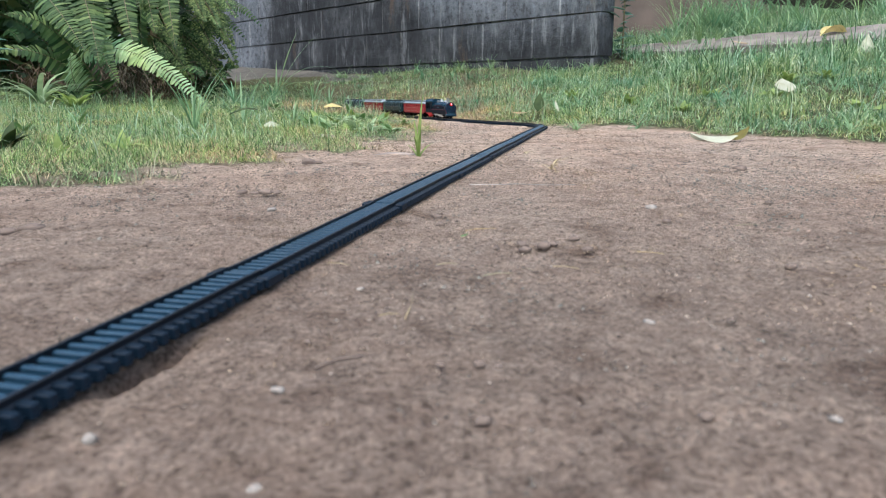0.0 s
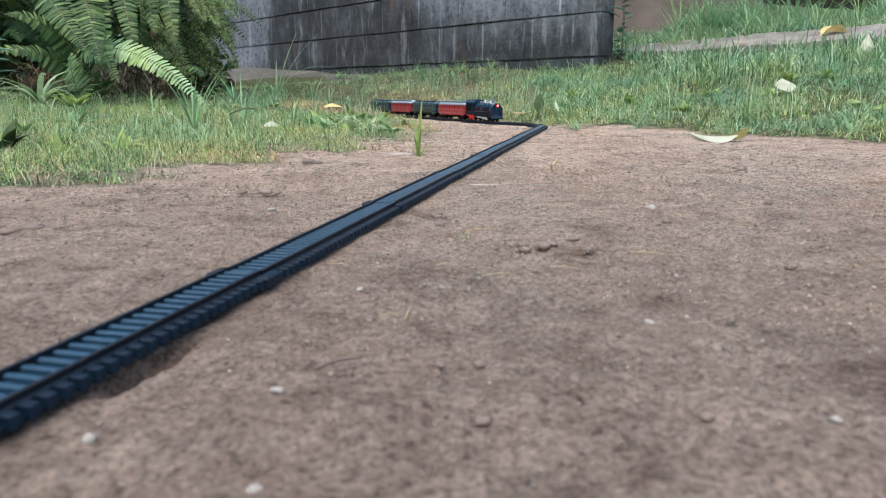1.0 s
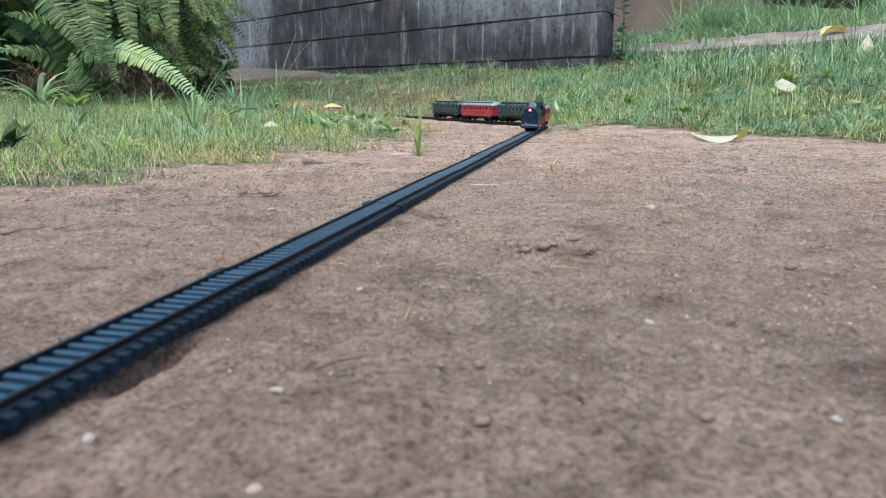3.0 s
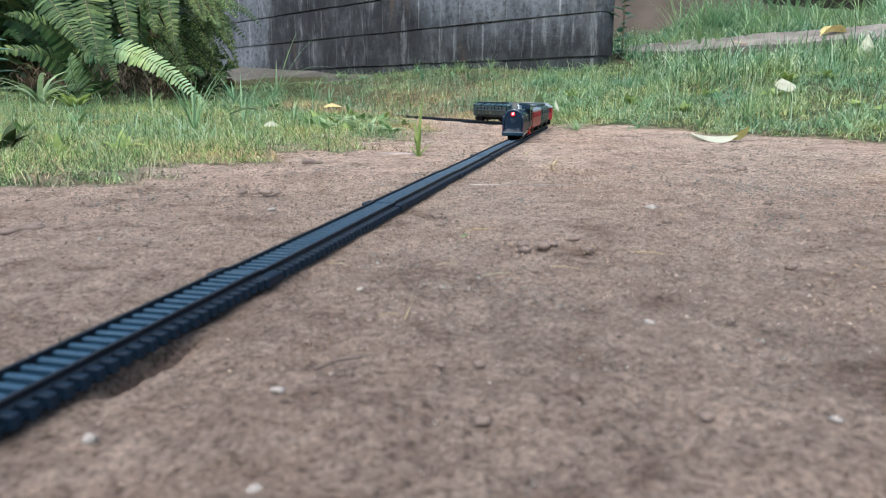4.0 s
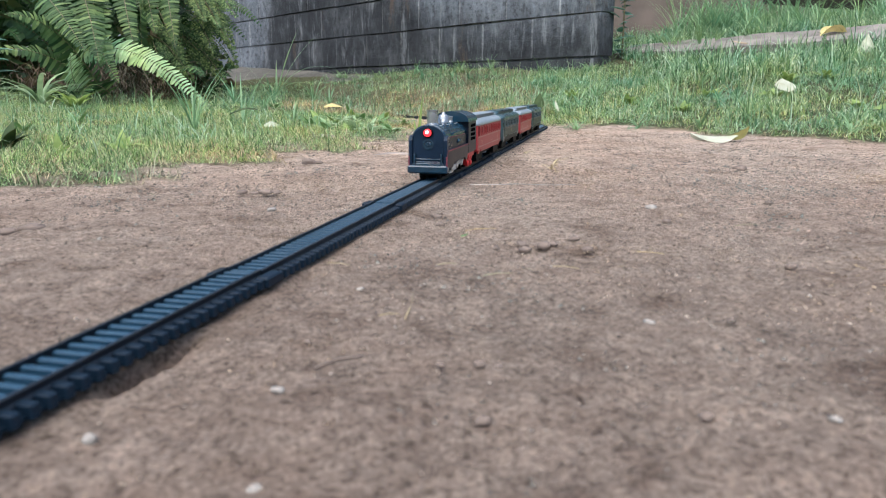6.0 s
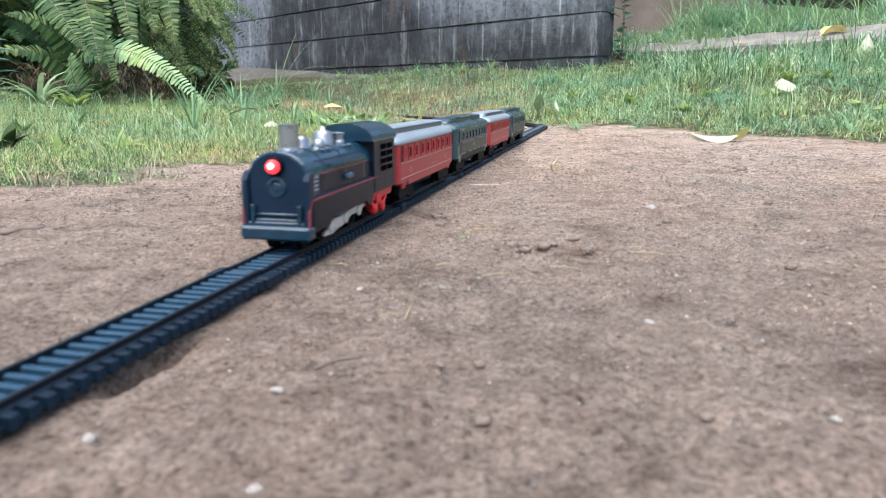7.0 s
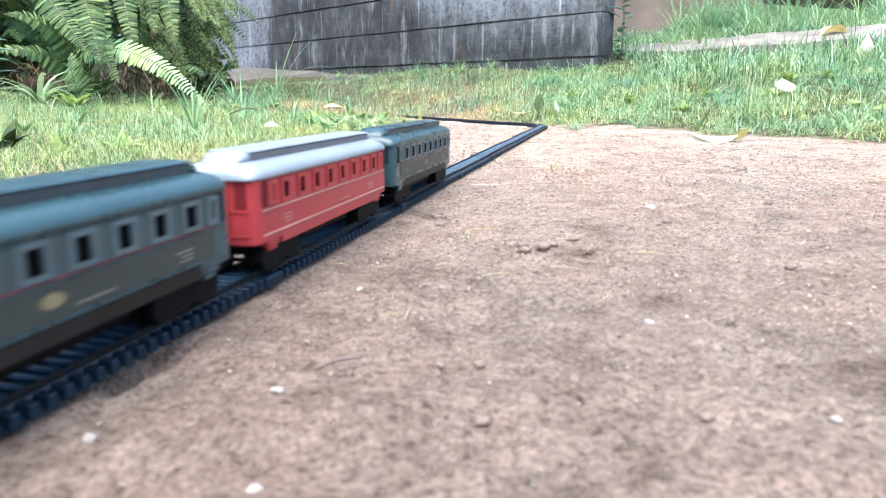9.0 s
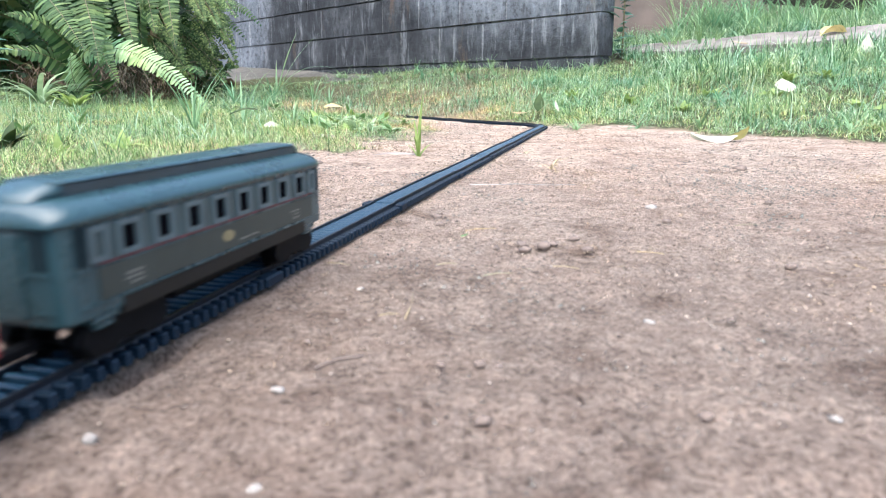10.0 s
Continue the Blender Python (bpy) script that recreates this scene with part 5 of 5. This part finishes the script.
tuft(0.46, 1.66, 18, 0.075, 0.0038, 70, M_DARKGRASS, "splayed green grass tuft at the lawn edge", 5)
tuft(0.589, 1.62, 14, 0.065, 0.0034, 45, M_DARKGRASS, "green grass tuft at the lawn edge", 6)
weed(-0.70, 3.0, [(5, 0.30, 0.010, 62, -25), (30, 0.34, 0.007, 66, 35), (60, 0.33, 0.006, 70, 50), (150, 0.15, 0.010, 60, -20), (340, 0.20, 0.009, 50, -40), (100, 0.18, 0.008, 75, 40)], M_DARKGRASS, "long arching grass stems before the wall", "grass_tuft", "grass tufts")


for _k, (_x, _y) in enumerate(((-0.80, 1.55), (-0.62, 1.75), (-0.30, 1.62), (-0.22, 1.90), (-0.95, 1.85), (-0.42, 2.02), (-0.55, 2.3), (-0.30, 2.25), (-0.75, 1.25))):
    _r = random.Random(400 + _k)
    weed(_x, _y, [(_r.uniform(0, 360), _r.uniform(0.03, 0.06), _r.uniform(0.008, 0.016), _r.uniform(45, 80), _r.uniform(-30, 20)) for _ in range(_r.randint(4, 7))], M_WEED, "small green broad-leaved weed in the lawn", group="lawn weeds")
for _k, (_x, _y, _n, _l) in enumerate(((-0.62, 2.6, 16, 0.17), (-0.72, 2.45, 14, 0.15), (-0.56, 2.2, 14, 0.12), (-0.66, 1.9, 14, 0.10), (-0.86, 2.1, 12, 0.09), (-0.50, 2.75, 14, 0.16), (-0.40, 2.5, 12, 0.10))):
    tuft(_x, _y, _n, _l, 0.0042, 42, M_DARKGRASS, "tall green grass tuft in the lawn", 300 + _k)


def broad_weeds():
    """Patch of small broad-leaved weeds where the lawn meets the track, and tufts along the foot of the wall."""
    rng = random.Random(58)
    for k in range(20):
        x, y = rng.uniform(-0.34, -0.10), rng.uniform(1.38, 2.05)
        leaves = [(rng.uniform(0, 360), rng.uniform(0.028, 0.055), rng.uniform(0.011, 0.020), rng.uniform(35, 80), rng.uniform(-45, 15)) for _ in range(rng.randint(4, 7))]
        weed(x, y, leaves, (M_WEED, M_PALEWEED, M_ROSETTE)[k % 3], "low broad-leaved weed in the lawn beside the track", group="lawn weeds")
    run = (WALL_B - WALL_A).normalized()
    for k in range(34):
        p = WALL_A + run * rng.uniform(-0.05, 1.75) + Vector((-run.y, run.x, 0)) * rng.uniform(0.04, 0.30)
        tuft(p.x, p.y, rng.randint(10, 16), rng.uniform(0.06, 0.11), 0.0034, rng.uniform(40, 65), M_DARKGRASS, "curling green grass tuft at the foot of the block wall", 700 + k, group="tufts below the wall")


broad_weeds()


def bank_tufts():
    rng = random.Random(31)
    made = 0
    while made < 60:
        x, y = rng.uniform(0.2, 1.9), rng.uniform(1.35, 2.9)
        if abs(x) > 0.66 * y or float(lawn(x, y)) < 0.12 or y > 2.75 + (1.5 - x) * 0.25:
            continue
        tuft(x, y, rng.randint(10, 18), rng.uniform(0.05, 0.10), rng.uniform(0.0028, 0.0045), rng.uniform(35, 70), M_DARKGRASS, "green grass tuft on the rising bank", 100 + made, group="tufts on the bank")
        made += 1
    made = 0
    while made < 84:
        x, y = rng.uniform(1.0, 2.7), rng.uniform(3.15, 4.1)
        if abs(x) > 0.66 * y:
            continue
        tuft(x, y, 16, rng.uniform(0.13, 0.21 + 0.08 * max(0, x - 1.0)), 0.005, rng.uniform(35, 65), M_DARKGRASS, "long-bladed grass clump behind the path", 200 + made, group="clumps behind the path")
        made += 1

    for k in range(30):
        x = rng.uniform(1.30, 1.80)
        tuft(x, rng.uniform(3.6, 4.15), 18, rng.uniform(0.24, 0.36), 0.006, rng.uniform(30, 50), M_DARKGRASS, "tall arching grass clump before the rear wall", 800 + k, group="clumps behind the path")


bank_tufts()


def fallen(x, y, length, wide, yaw, rise, tip, mat, label, z=None, fold=0.35):
    t = new("fallen_leaf")
    zz = (float(lie(x, y)) if z is None else z) + 0.001
    strap(t, (x, y, zz), yaw, length, wide, rise, mat, "blade", fold, tip, 0.0)
    return tagged(t, label, "leaf")


_big = fallen(0.443, 1.262, 0.094, 0.056, 6, -13, 12, M_PALELEAF, "large pale dry leaf with an olive curled end on bare soil", z=0.0145, fold=0.35)
strap(_big, (0.512, 1.274, 0.0085), 3, 0.047, 0.034, 14, M_OLIVELEAF, "curled_end", 0.6, 36, 0.05)
fallen(-0.455, 1.50, 0.080, 0.024, 4, 38, -38, M_DARKLEAF, "arched dark green fallen leaf in the grass", z=0.038)
fallen(-0.366, 1.500, 0.022, 0.036, 300, -20, -50, M_PALELEAF, "pale leaf turned over in the grass", z=0.026)
fallen(-0.37, 2.36, 0.034, 0.070, 300, -5, -40, M_YELLOWLEAF, "yellowish fallen leaf in the grass", z=0.052)


def over_grass(x, y, up):
    return float(lie(x, y)) + up


fallen(0.205, 2.12, 0.050, 0.026, 8, 4, -6, M_BROWNLEAF, "light brown fallen leaf in the grass", z=over_grass(0.205, 2.12, 0.024))
fallen(0.278, 2.08, 0.058, 0.030, 70, 72, 58, M_DARKLEAF, "dark green leaf standing in the grass", z=over_grass(0.278, 2.08, 0.024))
fallen(0.345, 2.10, 0.040, 0.012, 120, 50, 70, M_PALELEAF, "pale stalk-like leaf standing in the grass", z=over_grass(0.345, 2.10, 0.012))
fallen(0.990, 2.04, 0.054, 0.066, 100, 56, 30, M_PALELEAF, "broad pale leaf lying in the grass", z=0.088, fold=0.12)
fallen(1.485, 2.52, 0.072, 0.040, 70, 68, 56, M_PALELEAF, "pale folded leaf standing in the grass", z=0.222, fold=0.6)
fallen(0.955, 1.56, 0.075, 0.045, 30, 22, 5, M_ROSETTE, "yellow-green fallen leaf in the grass", z=0.05)
fallen(1.510, 2.90, 0.120, 0.062, 6, 30, -34, M_YELLOWLEAF, "curled yellow leaf on the concrete path", z=0.306, fold=-0.8)
fallen(1.26, 2.98, 0.07, 0.03, 150, 10, 10, M_BROWNLEAF, "brown fallen leaf on the concrete path", z=0.285)


# ---- stones, clods and twigs ----
def stone(x, y, size, mat, label, seed, name="pebble", flat=0.6, sink=0.25, category="pebble", stretch=1.25):
    rng = random.Random(seed)
    bm = bmesh.new()
    bmesh.ops.create_icosphere(bm, subdivisions=2, radius=1)
    o = Vector((rng.uniform(0, 9), rng.uniform(0, 9), seed))
    for v in bm.verts:
        v.co *= 1 + 0.40 * noise.noise(v.co * 1.3 + o) + 0.30 * noise.noise(v.co * 3.7 + o)
        v.co = Vector((v.co.x * size / 2 * stretch, v.co.y * size / 2, v.co.z * size / 2 * flat))
    ob = part(name, bm, mat, None, "", True)
    ob.matrix_basis = pose(x, y, float(lie(x, y)) - 0.0015 + size * flat * (0.5 - sink), 0, 0, rng.uniform(0, 360) if stretch < 1.6 else rng.uniform(-20, 20))
    return tagged(ob, label, category)


PALE = "small pale pebble on bare soil"
for _k, (_x, _y, _s) in enumerate(((-0.049, 0.192, 0.0034), (-0.090, 0.162, 0.0040), (-0.042, 0.139, 0.0032), (0.106, 0.173, 0.0032), (0.079, 0.254, 0.0040), (0.159, 0.524, 0.008), (-0.037, 0.301, 0.0030), (-0.129, 0.517, 0.006), (0.159, 0.290, 0.0026))):
    tagged(stone(_x, _y, _s, M_PALESTONE, PALE, _k), group="pale pebbles")
for _k, (_x, _y, _s) in enumerate(((0.072, 0.175, 0.0036), (0.011, 0.172, 0.0042), (0.046, 0.392, 0.007), (0.058, 0.388, 0.008), (0.064, 0.395, 0.005), (0.079, 0.41, 0.006), (-0.262, 0.435, 0.012), (-0.273, 0.428, 0.009), (0.012, 0.212, 0.0040), (0.112, 0.257, 0.0032), (0.018, 0.210, 0.003), (-0.002, 0.455, 0.006), (0.030, 0.385, 0.004), (-0.20, 0.50, 0.006), (0.26, 0.55, 0.006), (-0.165, 0.86, 0.016), (-0.155, 0.865, 0.010), (-0.004, 0.487, 0.0060), (0.081, 0.380, 0.0060), (0.046, 0.380, 0.0060), (-0.070, 0.392, 0.0040), (0.152, 0.465, 0.0060), (0.176, 0.341, 0.0050), (-0.001, 0.212, 0.0026), (-0.048, 0.233, 0.0026), (0.339, 0.794, 0.0120), (-0.080, 0.794, 0.0080))):
    tagged(stone(_x, _y, _s, M_CLOD, "small dark clod of soil", 40 + _k, "soil_clod", 0.7, 0.3, "clod"), group="soil clods")
for _k, (_x, _y, _s) in enumerate(((-0.178, 0.610, 0.012), (-0.166, 0.606, 0.008), (-0.158, 0.612, 0.014), (-0.146, 0.609, 0.007), (-0.150, 0.618, 0.009))):
    tagged(stone(_x, _y, _s * 0.8, M_CLOD, "flaky pale chip of stone on bare soil", 70 + _k, flat=0.4), group="stone chips")


stone(-0.225, 1.30, 0.034, M_SOILSTONE, "flat pale stone at the lawn edge", 93, flat=0.35, stretch=1.7)
stone(-0.066, 0.99, 0.034, M_SOILSTONE, "flat worn stone half sunk in bare soil", 94, flat=0.22, sink=0.35, stretch=1.7)


def twig(pts, r, mat, label, name="twig"):
    bm = bmesh.new()
    rings = []
    for k, p in enumerate(pts):
        p = Vector(p)
        rr = r * (1 - 0.5 * k / len(pts))
        rings.append([p + Vector((0, math.cos(a) * rr, math.sin(a) * rr)) for a in (0, 1.57, 3.14, 4.71)])
    return tagged(part(name, loft(bm, rings), mat), label, "twig")


twig([(-0.040, 0.204, 0.001), (-0.034, 0.208, 0.0022), (-0.026, 0.213, 0.0016)], 0.0010, M_CLOD, "short brown twig on bare soil")
twig([(0.025, 0.650, 0.001), (0.045, 0.642, 0.002), (0.07, 0.652, 0.0015), (0.095, 0.640, 0.002), (0.125, 0.652, 0.001)], 0.0006, M_TIMBER, "thin pale straw lying on bare soil", "straw")
twig([(-0.0145, 0.252, 0.001), (-0.0125, 0.254, 0.005), (-0.0115, 0.256, 0.010)], 0.0010, M_STRAW, "pale chip of straw standing in the soil", "straw")
twig([(-0.0165, 0.242, 0.001), (-0.016, 0.243, 0.006)], 0.0007, M_STRAW, "pale chip of straw standing in the soil", "straw")
STRAW_BITS = ((0.024, 0.433, 0.010, 1), (-0.053, 0.341, 0.006, -1), (0.026, 0.321, 0.007, 1), (0.061, 0.334, 0.006, -1), (-0.021, 0.259, 0.004, 1), (0.112, 0.366, 0.007, -1), (0.199, 0.448, 0.009, 1), (0.002, 0.341, 0.005, 1))
for _x, _y, _l, _d in STRAW_BITS:
    twig([(_x - _l, _y - _d * _l * 0.4, 0.0008), (_x, _y, 0.0012), (_x + _l, _y + _d * _l * 0.3, 0.0006)], 0.00032, M_STRAW, "short bit of dry straw on bare soil", "straw")
fallen(0.010, 0.407, 0.006, 0.003, 20, 20, 0, M_WEED, "tiny green leaf scrap on bare soil", z=0.0005)


def grit():
    """Grains, crumbs and chips strewn over the bare soil."""
    rng = np.random.default_rng(17)
    n = 110000
    y = 0.12 + rng.uniform(0, 1, n) ** 0.85 * 1.9
    x = rng.uniform(-1, 1, n) * (0.68 * y + 0.05)
    bare = (lawn(x, y) < 0.03)
    b = x * 0.9739 - y * 0.2271
    bare &= np.abs(b + 0.1575) > 0.0165
    bare &= ~((np.abs(b + 0.137) < 0.008) & (y > 0.13) & (y < 0.32))
    x, y = x[bare], y[bare]
    n = len(x)
    size = np.minimum(rng.lognormal(-7.45, 0.50, n), 0.0019) * np.interp(y, (0.1, 0.4, 0.7, 1.0), (0.50, 0.90, 1.20, 1.25))
    shape = np.array([(1, 0, 0), (0, 1, 0), (-1, 0, 0), (0, -1, 0), (0, 0, 0.8)])
    v = shape[None] * rng.uniform(0.55, 1.3, (n, 5, 1)) * size[:, None, None]
    a = rng.uniform(0, 6.28, n)
    ca, sa = np.cos(a)[:, None], np.sin(a)[:, None]
    vx, vy = v[..., 0] * ca - v[..., 1] * sa, v[..., 0] * sa + v[..., 1] * ca
    v = np.stack([vx + x[:, None], vy + y[:, None], v[..., 2] + lie(x, y)[:, None] - 0.0010 + size[:, None] * 0.1], -1)
    tri = np.array([(0, 1, 4), (1, 2, 4), (2, 3, 4), (3, 0, 4)])
    f = (tri[None] + (np.arange(n) * 5)[:, None, None]).reshape(-1, 3)
    ob = pour("grit", v.reshape(-1, 3).tolist(), f.tolist(), M_GRIT)
    tagged(ob, "loose grains and crumbs of reddish soil and grit", "grit", kind="stuff")
    m = 70
    y = 0.30 + rng.uniform(0, 1, m) ** 1.3 * 1.5
    xy = np.column_stack([rng.uniform(-1, 1, m) * (0.66 * y), y])
    xy = xy[(lawn(xy[:, 0], xy[:, 1]) < 0.05) & (np.abs(xy @ np.array([0.9739, -0.2271]) + 0.1575) > 0.03)]
    blades("straw_chaff", xy, 0.008, 0.0007, 1.55, M_STRAW, "bits of dry straw strewn over the soil", 19, zs=np.full(len(xy), 0.0010), flat=True)


M_GRIT = leafy("grit_grains", [(0.0, (0.08, 0.060, 0.047)), (0.45, (0.15, 0.118, 0.095)), (0.985, (0.27, 0.222, 0.182)), (1.0, (0.36, 0.31, 0.26))], 0.95, 0.0)
grit()


# ---- odds and ends beyond the path ----
_b = part("timber_board", box(bmesh.new(), -0.27, 0.27, -0.035, 0.035, -0.012, 0.012, 0.004), M_DARKTIMBER)
_b.matrix_basis = pose(1.93, 3.75, 0.548, -60, 5, -10)
tagged(_b, "dark weathered board leaning in the long grass", "board")
_b = part("blue_tub", lathe(bmesh.new(), [(0.05, 0.0), (0.06, 0.09), (0.064, 0.09), (0.064, 0.10), (0.058, 0.10), (0.05, 0.02)], 20), M_BLUE)
_b.matrix_basis = pose(2.33, 4.15, 0.555)
tagged(_b, "blue plastic tub in the grass by the wall", "tub")
_b = part("white_sack", lathe(bmesh.new(), [(0.04, 0.0), (0.075, 0.02), (0.08, 0.07), (0.05, 0.11), (0.02, 0.12)], 16), M_WHITE, None, "", True)
_b.matrix_basis = pose(2.47, 4.15, 0.555)
tagged(_b, "white plastic sack in the grass by the wall", "sack")


# ---- the train's run ----
def front_at(t):
    """Where the locomotive's front stands on the line, t seconds in."""
    held = np.interp(t, (0, 2.0, 3.0, 4.0, 4.8, 5.5, 6.2, 7.0, 8.0, 10.0), (0, 0, 0.013, 0.027, 0.029, 0.024, 0.013, 0.0060, 0.0054, 0.0044))
    return 2.2865 - 0.27222 * t - 0.0015765 * t * t + float(held)


def set_on_track(middle, wheelbase):
    a, _ = along(middle - wheelbase / 2)
    b, _ = along(middle + wheelbase / 2)
    d = (b - a).normalized()
    p = (a + b) / 2
    return pose(p.x, p.y, 0, 0, 0, heading(d) + 180)


def motions():
    times = [k / 5 for k in range(51)]
    walk(loco, [(t, set_on_track(front_at(t) + LOCO / 2, 0.075)) for t in times])
    for k, c in enumerate(coaches):
        back = LOCO + GAP0 + COACH / 2 + k * (COACH + GAP)
        walk(c, [(t, set_on_track(front_at(t) + back, 0.120)) for t in times])


motions()
